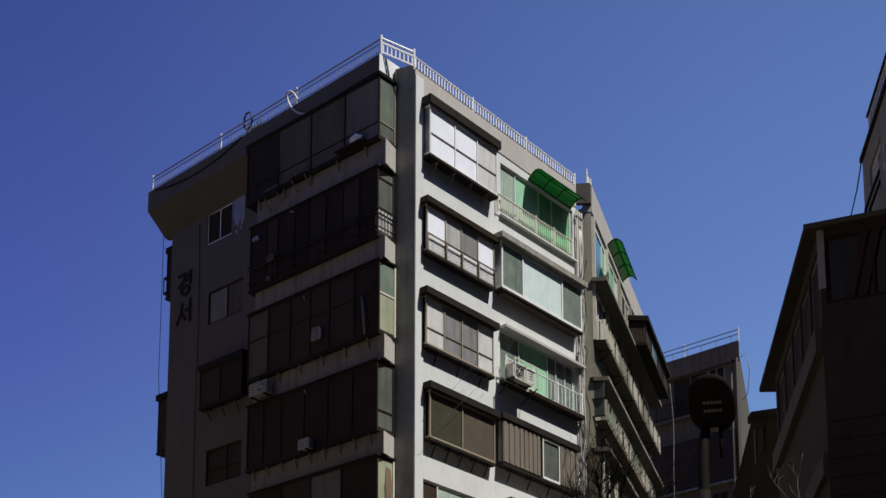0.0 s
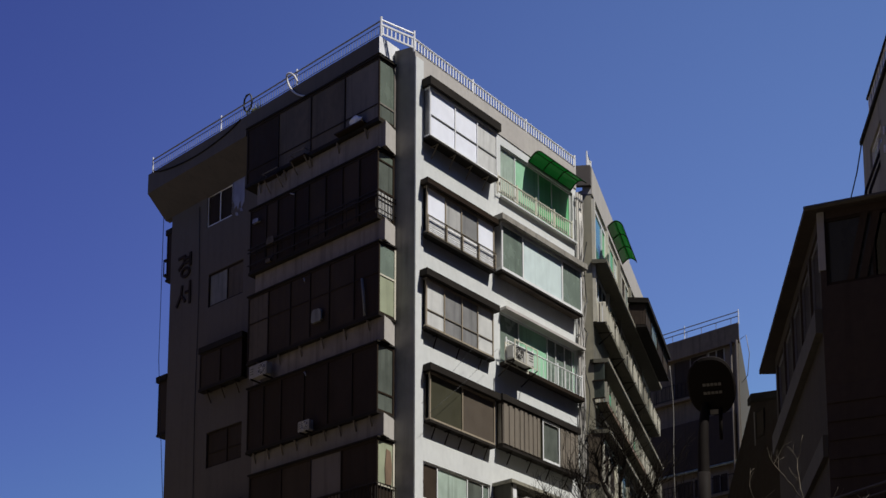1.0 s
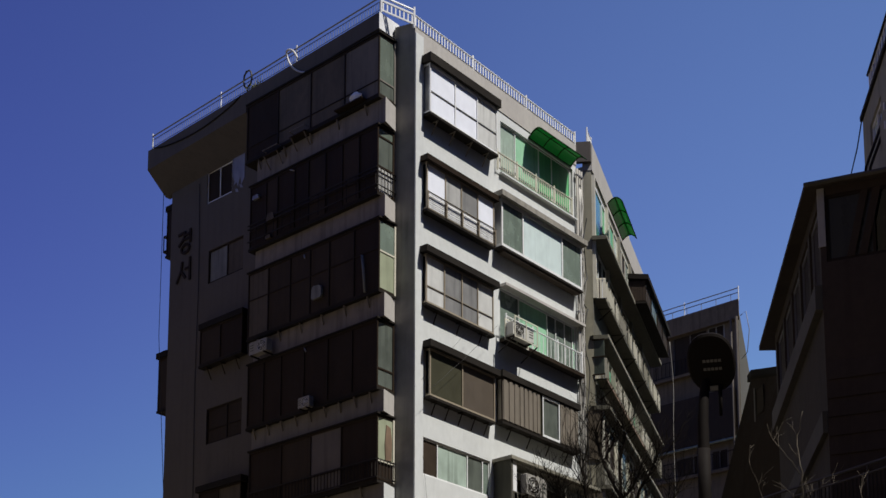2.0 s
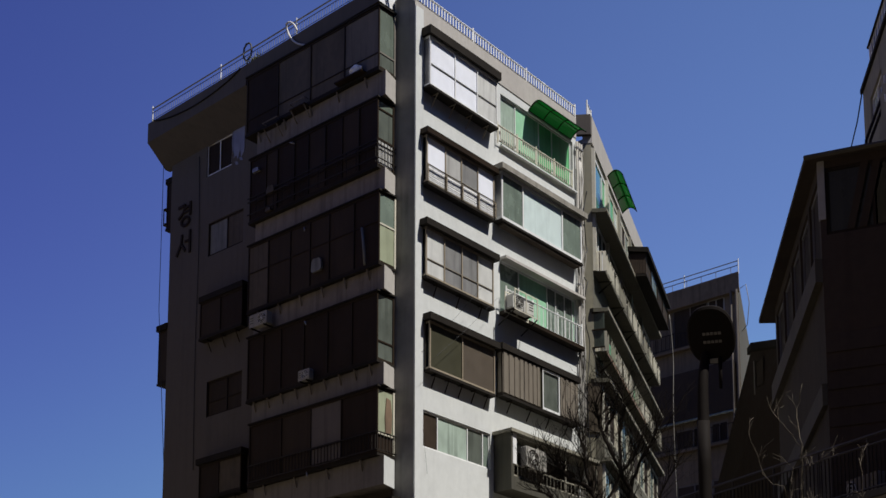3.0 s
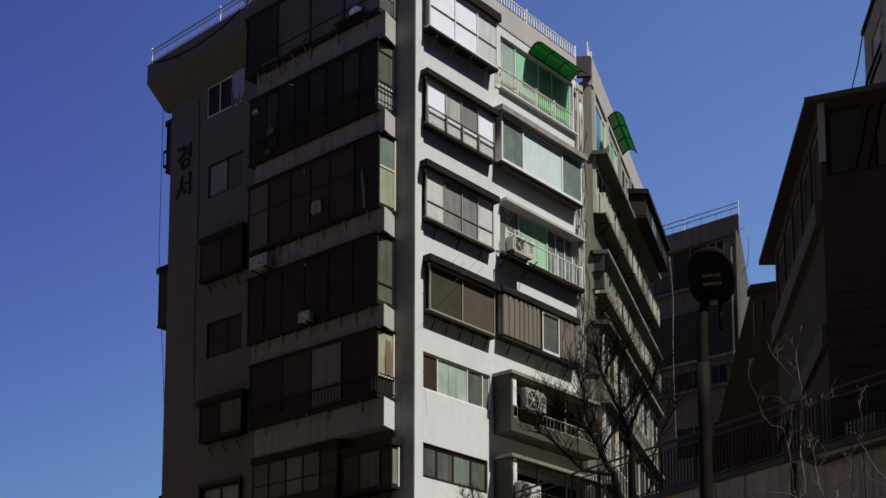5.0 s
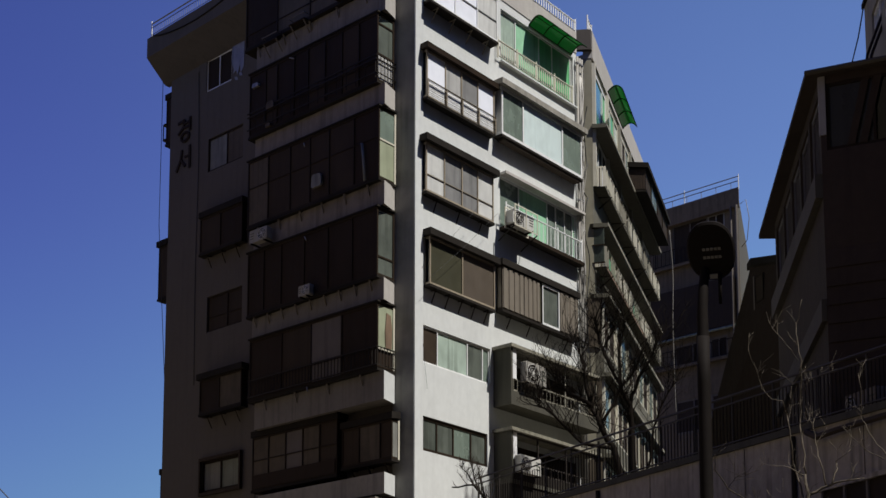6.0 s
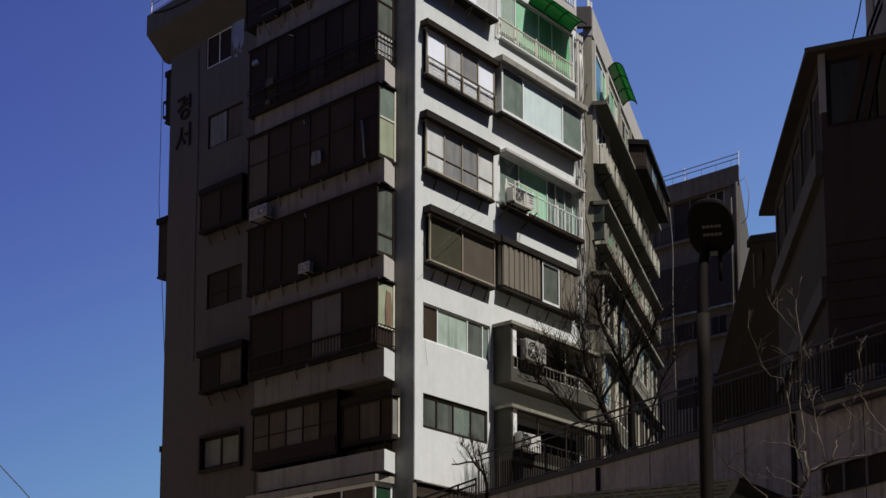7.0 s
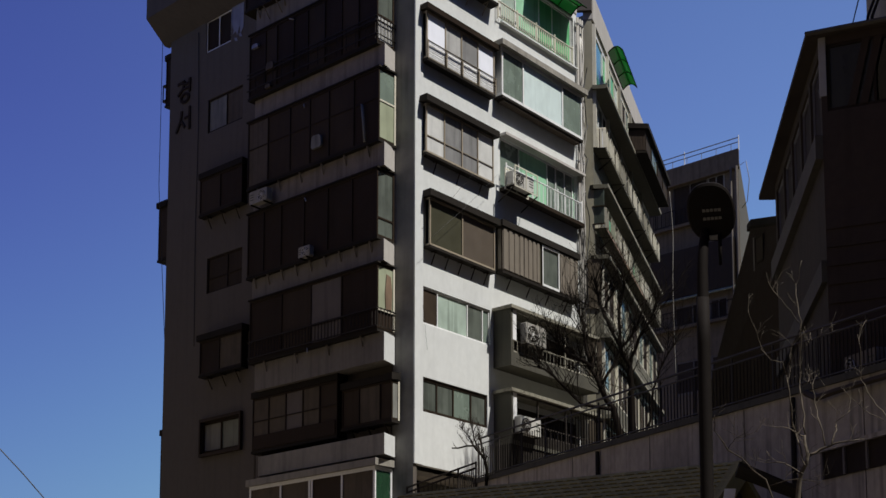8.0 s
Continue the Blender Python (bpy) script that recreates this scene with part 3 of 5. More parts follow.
bay(block, R, 0.42, 5.58, 12.05, 20.85, 22.40, (7.22, 10.39), ALU, (SAGE, AQUA, SAGE), (), SLAB, 0.22, MILK, 0, w=0.1, label="white-framed bay window with pale green panes", thick=0.18)
part("soffit_board", Shape().box(R, 5.75, 11.9, 0.05, 0.4, 20.70, 20.76), SOFFIT, block, "weathered boards under the bay window")
bay(block, R, 0.27, 0.48, 5.15, 17.93, 19.40, (1.70, 2.90, 4.01), TAN, (MILK, GREYP, GREYP, MILK), (18.45,), TAR, 0.2, SMOKE, 3, label="bay window with milky panes", cross=RIB)
bay(block, R, 0.3, 0.69, 5.17, 15.21, 16.62, (2.88,), TAN, (OLIVE, MAUVE), (), TAR, 0.18, SMOKE, 5, label="bay window with dark insect screens")

# ribbed panel box
s0, s1, z0, z1 = 5.66, 11.66, 15.33, 16.70
c1, c2, c3, c4 = (7.23, 8.51, 8.70, 10.07)
ob = bay(block, R, 0.34, s0, s1, z0, z1, (c1, c3, c4), BROWN, (OLIVE, OLIVE, DUSK, OLIVE), (), TAR, 0.1, RIB, 4, label="box window clad in faded brown ribbed panels")
for a, b in ((s0, c1), (c1, c2), (c4, s1)):
    prof, k = [(a + 0.03, 0.34)], 4
    for i in range(k):
        s = a + 0.05 + (b - a - 0.1) * i / (k - 0.4)
        e = (b - a) * 0.16
        prof += [(s, 0.352), (s + 0.01, 0.38), (s + e, 0.38), (s + e + 0.01, 0.352)]
    prof.append((b - 0.03, 0.34))
    sh = Shape().prism([R.p(s, n, z0 + 0.05) for s, n in prof], [R.p(s, n, z1 - 0.04) for s, n in prof])
    part("ribbed_panel", sh, RIB, ob)
sh = Shape()
sash(sh, R, 0.37, c3, c4, z0 + 0.02, z1 - 0.02, (), (), 0.07)
part("sash", sh, ALU, ob, "white sash")

# flush sliding windows
window(block, R, -0.06, *I_, (1.62, 3.65, 4.72), ALU, (NETB, FADED, DUSK, SAGE), label="white sliding window, one sash open")
window(block, R, -0.06, *K_, (1.58, 2.68, 3.88), BROWN, (DUSK, DUSK, SAGE, DUSK), w=0.09, label="dark-framed sliding window")

# green balcony under the canopy
window(block, R, -0.08, *B_, (7.34, 9.25, 10.33, 11.85), ALU, (FADED, MINT, LEAF, LEAF, SAGE), label="white-framed balcony doors with green panes")
railing(block, R, 0.12, 5.70, 11.74, B_[2] - 0.02, 24.02, 0.17, PALE, 1.6, 0.016, name="balcony_railing", top=0.03)
part("balcony_slab", Shape().box(R, B_[0] - 0.1, B_[1] + 0.15, 0.003, 0.16, B_[2] - 0.05, B_[2] - 0.003), WHITE, block)


def canopy(fr, s0, s1, n0, out, z, parent, sag=0.12):
    """A bowed plastic sheet on ribs, nearly level, its outer edge a little lower."""
    k = 8
    curve = [(n0 + out * i / k, z + 0.27 * math.sin(i / k * math.pi * 0.8) - sag * i / k) for i in range(k + 1)]
    sh = Shape()
    sh.prism([fr.p(s0, n, q) for n, q in curve] + [fr.p(s0, n, q - 0.012) for n, q in reversed(curve)], [fr.p(s1, n, q) for n, q in curve] + [fr.p(s1, n, q - 0.012) for n, q in reversed(curve)])
    ob = part("canopy", sh, canopy_green, parent, "green plastic canopy")
    for i in range(4):
        s = s0 + 0.03 + (s1 - s0 - 0.06) * i / 3
        part("rib", Shape().tube([fr.p(s, n, q - 0.03) for n, q in curve], 0.018, sides=4), BROWN, ob)
    for n, q in (curve[0], curve[4], curve[-1]):
        part("edge_bar", Shape().tube([fr.p(s0, n, q - 0.03), fr.p(s1, n, q - 0.03)], 0.02, sides=4), BROWN, ob)
    return ob


canopy(R, 8.3, 11.9, 0.0, 0.86, 25.3, block)

# green balcony with the air conditioner
window(block, R, -0.08, *F_, (7.53, 9.79, 10.49, 11.24, 11.9), ALU, (SAGE, MINT, SAGE, SAGE, SAGE, MINT), label="white-framed balcony doors with green curtains")
part("ledge", Shape().box(R, F_[0], F_[1] + 0.3, 0.003, 0.35, F_[3], F_[3] + 0.08), BEIGE, block)
railing(block, R, 0.3, F_[0] + 0.05, F_[1] - 0.02, F_[2] - 0.04, 18.70, 0.3, ALU, 1.8, 0.012, name="balcony_railing")
part("balcony_slab", Shape().box(R, F_[0] - 0.05, F_[1] + 0.1, 0.003, 0.4, F_[2] - 0.12, F_[2] - 0.003), BROWN, block)
air_conditioner(R, 5.85, 0.42, 17.96, 1.6, 0.44, 0.38, wide=2.0)
cage = thing("unit_cage", R.p(5.8, 0.4, 17.95), "pale steel cage round the balcony's air-conditioner unit", "steel cage")
for a in (5.8, 6.66, 7.52):
    for n in (0.38, 0.9):
        part("upright", Shape().box(R, a, a + 0.06, n, n + 0.03, 17.93, 18.56), PALE, cage)
for n in (0.38, 0.9):
    for z in (17.9, 18.54):
        part("rail", Shape().box(R, 5.8, 7.58, n + 0.002, n + 0.028, z, z + 0.035), PALE, cage)
for a in (5.8, 7.52):
    part("strut", Shape().tube([R.p(a + 0.03, 0.0, 17.55), R.p(a + 0.03, 0.9, 17.9)], 0.02, sides=4), BLACK, cage)

# enclosed balconies low on the sunlit side
for q, ac in (((5.43, 12.30, 12.40, 14.02), (6.1, 12.97, 0.63)), ((5.43, 12.30, 10.03, 11.48), (5.63, 10.18, 0.52))):
    s0, s1, z0, z1 = q
    s1 = min(s1, SR)
    mid = z0 + (z1 - z0) * 0.42
    # the box's dark colour includes the shade it stands in
    ob = part("balcony", Shape().box(R, s0, s1, 0.003, 0.95, z0 - 0.12, z0).box(R, s0, s0 + 0.12, 0.003, 0.95, z0 + 0.001, z1), SHADECEM, block, "stained olive-grey balcony box with shade in its colour")
    # the lower box's parapet is near black, for the shade behind the fence
    part("parapet", Shape().box(R, s0 + 0.121, s1, 0.85, 0.95, z0 + 0.001, z0 + 0.3), SHADECEM if z0 > 11 else TAR, ob)
    # paler roof slab paints in its sunlit edge
    part("roof_slab", Shape().box(R, s0 - 0.1, s1 + 0.1, 0.003, 1.05, z1 + 0.001, z1 + 0.1), CREAM, ob)
    sh = Shape()
    sash(sh, R, 0.9, s0 + 0.13, s1, z0 + 0.3, z1, (s0 + (s1 - s0) * 0.3, s0 + (s1 - s0) * 0.62), (mid,), 0.06)
    for i in range(24):
        a = s0 + 0.2 + (s1 - s0 - 0.2) * i / 24
        sh.box(R, a, a + 0.02, 0.91, 0.93, z0 + 0.3, mid)
    part("balcony_grille", sh, WINGRAIL if z0 > 11 else IRON, ob)
    part("white_jamb", Shape().box(R, s0 + 0.14, s0 + 0.42, 0.905, 0.93, mid, z1 - 0.02), PANEL, ob, "white jamb panel in sun")
    if z0 < 11:
        # added dark sheet in place of the terrace's shade
        part("base_panel", Shape().box(R, s0 + 0.02, s1 - 0.02, 0.004, 0.9, BASE + 0.3, z0 - 0.125), TAR, ob, "dark panel put in for the shade behind the fence")
    part("curtain", Shape().box(R, s0 + 0.3, s1, -0.1, -0.05, z0, z1), NETB, ob)
    # the upper unit's darker casing carries the tree's shade
    air_conditioner(R, ac[0], 0.96, ac[1], 1.52, ac[2], 0.3, wide=1.7, shell=DIMPALE if z0 > 11 else None)

# ---- shaded side: balconies ----
P, FRONT = 1.2, 1.38
sl0, sl1 = 0.58, 8.35
rows = [
    (0.80, 8.93, 24.02, 25.94, (2.78, 4.82, 6.87), (CURTAIN, NETC, NETC, NETA), 24.50, ((0.0, 0.26, DUSK), (0.26, 1.0, GREENP))),
    (0.84, 8.60, 21.05, 23.10, (1.90, 2.87, 3.87, 4.89, 5.76, 6.82, 7.55), (NETA, NETB, NETA, NETB, NETA), 21.62, ((0.0, 0.4, HAZE), (0.4, 0.85, DUSK), (0.85, 1.0, GREENP))),
    (0.73, 8.60, 18.12, 20.24, (2.14, 3.57, 4.71, 5.92, 7.30), (NETA, NETB, NETB, NETB, NETB, NETC), 19.35, ((0.0, 0.55, CREAMP), (0.55, 1.0, SAGE))),
    (0.79, 8.52, 15.28, 17.26, (2.2, 3.60, 5.0, 6.4, 7.5), (NETA,), None, ((0.0, 0.28, DUSK), (0.28, 1.0, DUSK))),
    (0.75, 8.30, 12.60, 14.48, (2.75, 4.52, 6.29), (NETA, DRAPE, NETB, NETA), 13.18, ((0.0, 0.3, NETA), (0.3, 1.0, CREAMP))),
]
lasts = None
for i, (s0, s1, z0, z1, cuts, glz, bar, tiers) in enumerate(rows):
    ob = bay(block, L, FRONT, s0, s1, z0, z1, cuts, BROWN, glz, (bar,) if bar else (), TAR, 0.06, NETB, (5, 0, 6, 9, 4)[i], label="dark boxed-in balcony with smoked panes", rise=0.03, back=LB + 0.01, drop=0.3, thick=0.05, iron=RIB, root=P, tiers=tiers, post=(DUN, BROWN, PALE, BROWN, PALE)[i])
    if i in (1, 4):
        for k in ((0.1, 0.3, 0.36) if i == 1 else (0.04, 0.31)):
            z = z0 + (z1 - z0) * k
            part("guard_rail", Shape().tube([L.p(s0 - 0.06, LB, z), L.p(s0 - 0.06, FRONT + 0.1, z), L.p(s1, FRONT + 0.1, z)], 0.025, sides=4), BLACK, ob)
        tall = (z1 - z0) * (0.34 if i == 1 else 0.3)
        bars = [L.p(s0 + (s1 - s0) * q / (14 if i == 1 else 40), FRONT + 0.1, z0 + 0.05) for q in range(14 if i == 1 else 40)]
        repeat("guard_bar", Shape().box(Frame((0, 0), (1, 0), (0, 1)), -0.012, 0.012, -0.012, 0.012, 0, tall), BLACK, ob, bars + [L.p(s0 - 0.06, LB + 0.12 + 0.2 * q, z0 + 0.05) for q in range(6)])
    if lasts is not None:
        top, low = lasts - 0.085, z1 + 0.085
        part("balcony_slab", Shape().hexa([L.p(s, n, z) for z in (low, top) for s, n in ((sl0 + 0.22, LB + 0.003), (sl1, LB + 0.003), (sl1, P), (sl0, P))]), SHADESLAB if i < 4 else DUN, block, "stained balcony slab with shade painted into its front")
        # paler cap: sunlight on the slab's end, put into its colour
        part("slab_end", Shape().hexa([L.p(s, n, z) for z in (low, top) for s, n in ((sl0 + 0.205, LB), (sl0 + 0.217, LB), (sl0 - 0.003, P + 0.004), (sl0 - 0.015, P + 0.004))]), BEIGE, block, "weathered slab end, paler for the sun on it")
    lasts = z0
for z0, z1, a in ((11.70, lasts - 0.085, sl0 - 0.04), (9.05, 9.64, 0.5)):
    part("balcony_slab", Shape().hexa([L.p(s, n, z) for z in (z0, z1) for s, n in ((a + 0.22, LB + 0.003), (8.1, LB + 0.003), (8.1 if z0 > 10 else 7.78, P), (a, P))]), DUN if z0 > 10 else SLAB, block, "balcony slab with shade painted into its front")
    # white cap for the sunlit end of the same slab
    part("slab_end", Shape().hexa([L.p(s, n, z) for z in (z0, z1) for s, n in ((a + 0.205, LB), (a + 0.217, LB), (a - 0.003, P + 0.004), (a - 0.015, P + 0.004))]), WHITE, block, "slab end, painted white for the sun on it")
stain = [(0.5, 13.25), (0.86, 13.22), (0.9, 13.7), (0.82, 14.25), (0.56, 14.2), (0.47, 13.8)]
part("rusty_patch", Shape().prism([L.p(0.742, n, z) for n, z in stain], [L.p(0.754, n, z) for n, z in stain]), RUST, block, "rust-stained sheet behind the balcony's side pane")
bay(block, L, 0.92, 3.36, 8.50, 9.90, 11.52, (4.39, 5.39, 6.42, 7.48), BROWN, (NETB, NETC, DRAPE, NETC, NETC), (10.80,), TAR, 0.06, NETA, 5, label="dark boxed-in window", rise=0.05, back=LB + 0.01, root=LB)
part("sill_board", Shape().box(L, 3.45, 8.4, 0.925, 0.95, 9.93, 10.35), NETA, block, "dark lower boarding of the window")
bay(block, L, 0.8, 0.46, 3.20, 10.06, 11.18, (1.10, 2.25), BROWN, (NETB, NETC, NETB), (), TAR, 0.06, CURTP, 3, label="dark boxed-in window with a pale corner post", rise=0.05, back=LB + 0.01, root=LB, post=PALE)
bay(block, L, 1.36, 0.84, 8.15, 6.50, 8.74, (2.65, 4.36, 4.50, 6.21), ALU, (NETC, NETB, NETB, NETC, NETC), (), SLAB, 0.12, BOTTLE, 0, w=0.11, label="white-framed glazed balcony", rise=0.02, back=LB + 0.01, post=ALU)

# windows of the shaded wall
window(block, L, -0.05, *win_left[0], (12.28,), ALU, (NETA,), label="white-framed sliding window")
torn = [(10.5, 25.17), (11.36, 25.17), (11.36, 24.55), (11.2, 24.35), (11.28, 24.2), (11.05, 24.28), (10.95, 24.1), (10.8, 24.4), (10.72, 24.12), (10.5, 24.3)]
part("foil_panel", Shape().prism([L.p(a, 0.003, z) for a, z in torn], [L.p(a, 0.02, z) for a, z in torn]), GREYP, block, "pale torn foil panel")
for a, z in ((10.6, 24.0), (10.9, 23.92)):
    part("foil_scrap", Shape().prism([L.p(a + x, 0.003, z + y) for x, y in ((0, 0), (0.2, 0.03), (0.26, 0.16), (0.08, 0.12))], [L.p(a + x, 0.016, z + y) for x, y in ((0, 0), (0.2, 0.03), (0.26, 0.16), (0.08, 0.12))]), GREYP, block)
window(block, L, -0.05, *win_left[1], (11.65,), BROWN, (NETC, CURTP), label="sliding window with a pale curtain")
window(block, L, -0.05, *win_left[2], (11.41,), BROWN, (NETB,), (16.14,), label="dark cross-barred window")
window(block, L, -0.05, *win_left[3], (11.63,), BROWN, (DUSK, CURTP), w=0.1, label="sliding window with pale curtains")
sh = Shape()
sash(sh, L, 0.18, win_left[3][0] - 0.06, win_left[3][1] + 0.06, win_left[3][2] - 0.1, win_left[3][3] + 0.08, (), (), 0.1, 0.17)
part("window_box", sh, NETB, block, "dark box frame round the window")
bay(block, L, 0.35, 10.08, 13.03, 18.28, 19.50, (11.6,), BROWN, (NETA, NETB), (), TAR, 0.06, NETA, 3, label="dark box window")
bay(block, L, 0.4, 9.86, 12.75, 12.86, 13.98, (11.38,), BROWN, (NETC, NETA), (), TAR, 0.12, NETA, 3, label="dark box window with a wavy roof sheet")

# ---- adjoining wing ----
WZ = 27.16
WL = 21.4
wing = thing("apartment_wing", W.p(0, 0, BASE), "cream apartment wing stepping back behind the block, its balconies in sun", "apartment building")
ledges = [23.72, 20.12, 17.62, 14.85, 12.05, 9.25]
bays_w = [(0.35 + k * 4.2, 4.25 + k * 4.2) for k in range(5)]
glazed = [(24.0, 25.9), (21.6, 23.55), (18.7, 19.98), (15.75, 17.45), (12.95, 14.65), (10.15, 11.85)]
part("wall", pierced(W, 0.0, WL, BASE - 1, WZ - 1.0, -0.3, 0.0, [(a, b, z0, z1) for z0, z1 in glazed for a, b in bays_w]), WINGWALL, wing, "stained wing wall, darkened for shade")
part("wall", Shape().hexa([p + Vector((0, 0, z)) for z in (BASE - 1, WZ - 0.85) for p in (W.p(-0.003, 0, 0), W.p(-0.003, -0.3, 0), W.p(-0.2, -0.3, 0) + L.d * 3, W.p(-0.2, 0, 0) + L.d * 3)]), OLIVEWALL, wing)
part("parapet", Shape().box(W, -0.02, WL, -0.3, 0.05, WZ - 1.0, WZ), BEIGE, wing, "grey-beige parapet in sun")
part("parapet_end", Shape().box(W, -0.3, -0.021, -0.5, 0.03, WZ - 0.75, WZ - 0.01), CORNICE, wing, "dark parapet end")
part("core", Shape().box(W, 0.2, WL, -6, -1.6, BASE - 1, WZ - 1), INSIDE, wing)
part("roof", Shape().box(W, 0.1, WL, -6, -0.31, WZ - 1.2, WZ - 1), TAR, wing)
rng = random.Random(21)


def guard_cage(fr, s0, s1, z0, z1, n0, n1, step, m, parent):
    """A rack of bars before a window: floor, top rail, corner posts and balusters."""
    part("cage_floor", Shape().box(fr, s0, s1, n0, n1, z0 - 0.05, z0), WINGSLAB, parent)
    part("cage_foot", Shape().tube([fr.p(s0, n1, z0 + 0.06), fr.p(s1, n1, z0 + 0.06)], 0.022, sides=4), m, parent)
    ob = part("cage_rail", Shape().tube([fr.p(s0, n0, z1), fr.p(s0, n1, z1), fr.p(s1, n1, z1), fr.p(s1, n0, z1)], 0.028, sides=5), m, parent, "pale painted window guard")
    repeat("cage_post", Shape().box(Frame((0, 0), (1, 0), (0, 1)), -0.022, 0.022, -0.022, 0.022, 0, z1 - z0), m, ob, [fr.p(s, n1, z0) for s in (s0, (s0 + s1) / 2, s1)])
    count = round((s1 - s0) / step)
    repeat("cage_bar", Shape().box(Frame((0, 0), (1, 0), (0, 1)), -0.03, 0.03, -0.03, 0.03, 0, z1 - z0), m, ob, [fr.p(s0 + (s1 - s0) * (i + 0.5) / count, n1, z0) for i in range(count)] + [fr.p(s0, n0 + (n1 - n0) * (i + 0.5) / 4, z0) for i in range(4)])
    return ob


for i, z in enumerate(ledges):
    part("ledge", Shape().box(W, -0.1, WL, 0.003, 0.5, z - 0.14, z), WINGSLAB, wing, "stained concrete ledge with shade in its colour")
    # cream strip paints the sunlit edge on each darkened ledge
    part("ledge_nosing", Shape().box(W, -0.1, WL, 0.501, 0.53, z - 0.09, z + 0.02), CREAM, wing)
    if 0 < i:
        part("ledge_return", Shape().hexa([p + Vector((0, 0, q)) for q in (z - 0.14, z) for p in (W.p(-0.101, 0.5, 0), W.p(-0.101, 0.0, 0), W.p(-0.3, 0.0, 0) + L.d * 0.9, W.p(-0.3, 0.3, 0) + L.d * 0.5)]), WINGSLAB, wing)
for i, (z0, z1) in enumerate(glazed):
    front = 0.02 if i < 3 else 0.24
    for k, (a, b) in enumerate(bays_w):
        cuts = ((a * 2 + b) / 3, (a + 2 * b) / 3) if i < 3 else ((a + b) / 2,)
        if i == 0 and k == 0:
            cuts = (3.2,)
        tone = (TEAL, LEAF, AQUA) if i == 0 and k < 2 else rng.sample((NETC, NETB, SAGE, NETA, NETB, NETA), 3)
        window(wing, W, front, a, b, z0, z1, cuts, PALE if i > 2 else rng.choice((ALU, PALE, WINGRAIL)), tone, (), w=0.09 if i < 3 else 0.13)
        part("post", Shape().box(W, a - 0.3, a - 0.08, 0.003, 0.12 if i < 3 else 0.3, ledges[i] + 0.003 if i == 0 else z0 - 0.1, z1 + 0.1), PALE if k < 2 else WINGRAIL, wing)
    if i > 2:
        part("spandrel", Shape().box(W, 0.0, WL, 0.02, 0.3, ledges[i] + 0.02 if i < 6 else z0 - 0.9, z0 - 0.003), WINGWALL, wing, "stained balcony front, darkened for shade")
        part("end_pane", Shape().box(W, -0.06, -0.03, -0.25, 0.22, z0, z1), NETC, wing)
for k, (a, b) in enumerate(bays_w):
    guard_cage(W, a - 0.2, b + 0.1, 21.5, 22.2, 0.01, 0.42, 1.05, WINGRAIL if k % 2 else PALE, wing)
    guard_cage(W, a - 0.2, b + 0.1, 18.62, 19.32, 0.06, 0.42, 1.05, PALE if k % 2 else WINGRAIL, wing)
    for z in (21.44, 18.56):
        part("bracket", Shape().tube([W.p(a + 1.2, 0.01, z), W.p(a + 1.2, 0.5, z), W.p(a + 1.2, 0.02, z - 0.42)], 0.032, sides=4), BLACK, wing)
    if k in (0, 2):
        part("green_panel", Shape().box(W, a + 0.3, a + 2.6, 0.34, 0.36, 18.68, 19.2), LEAF, wing, "green sheet behind a window guard")
part("rusty_edge", Shape().box(W, 0.1, 14, 0.425, 0.45, 18.5, 18.6), RUST, wing)
part("corner_glazing", Shape().hexa([p + Vector((0, 0, q)) for q in (18.72, 20.0) for p in (W.p(-0.12, 0.38, 0), W.p(-0.12, 0.36, 0), W.p(-0.3, 0.0, 0) + L.d * 0.6, W.p(-0.3, 0.02, 0) + L.d * 0.6)]), GREENP, wing, "grey-green glazed balcony end")
for z in (18.72, 19.35, 19.96):
    part("corner_glazing_bar", Shape().tube([W.p(-0.13, 0.39, z), W.p(-0.31, 0.02, z) + L.d * 0.6], 0.03, sides=4), BROWN, wing)
canopy(W, 2.0, 7.2, 0.36, 0.54, 25.52, wing, 0.1)
# the dark clad box that stands on the top ledge of the wing
box = bay(wing, W, 0.95, 10.0, 20.0, 23.75, 24.62, (12.4, 15.0, 17.5), BROWN, (NETB, SAGE, NETA, NETB), (), TAR, 0.12, SIDING, 0, label="dark boxed-in balcony", back=0.25, rise=0.06)
for k in range(6):
    part("cladding_strip", Shape().box(W, 9.97, 9.995, 0.28 + 0.11 * k, 0.37 + 0.11 * k, 23.78, 24.58), SIDING, box)
pipe("cable", eased([W.p(20.2, 1.0, 24.4), W.p(20.4, 1.1, 22.5), W.p(20.4, 1.05, 20.0), W.p(20.6, 1.1, 16.0)]), 0.014, DIMPALE, "pale cable hanging down the wing's far corner", "cable")
railing(wing, W, -0.1, -0.2, 1.0, WZ, WZ + 0.45, 0.3, ALU, 1.2, 0.02, name="roof_railing")
for a, z in ((9.0, 26.9), (13.0, 26.75)):
    part("vent_stub", Shape().tube([W.p(a, 0.0, z), W.p(a, 0.0, z + 0.5)], 0.05, sides=6), PALE, wing)

# conduits at the end of the sunlit side
for s, r in ((SR - 0.1, 0.05), (SR + 0.12, 0.035), (SR + 0.3, 0.04)):
    part("downpipe", Shape().tube([R.p(s, 0.12, TOP - 0.9), R.p(s, 0.12, BASE)], r, sides=8), DIMPALE, block, smooth=True)
random.seed(5)
for k in range(3):
    pts = [R.p(SR - 0.05 + 0.12 * k + random.uniform(-0.08, 0.08), 0.2, TOP - 1.6 - 0.6 * i) for i in range(13)]
    pipe("cable", pts, 0.022, HOSE, "pale cable drooping beside the downpipe", "cable")

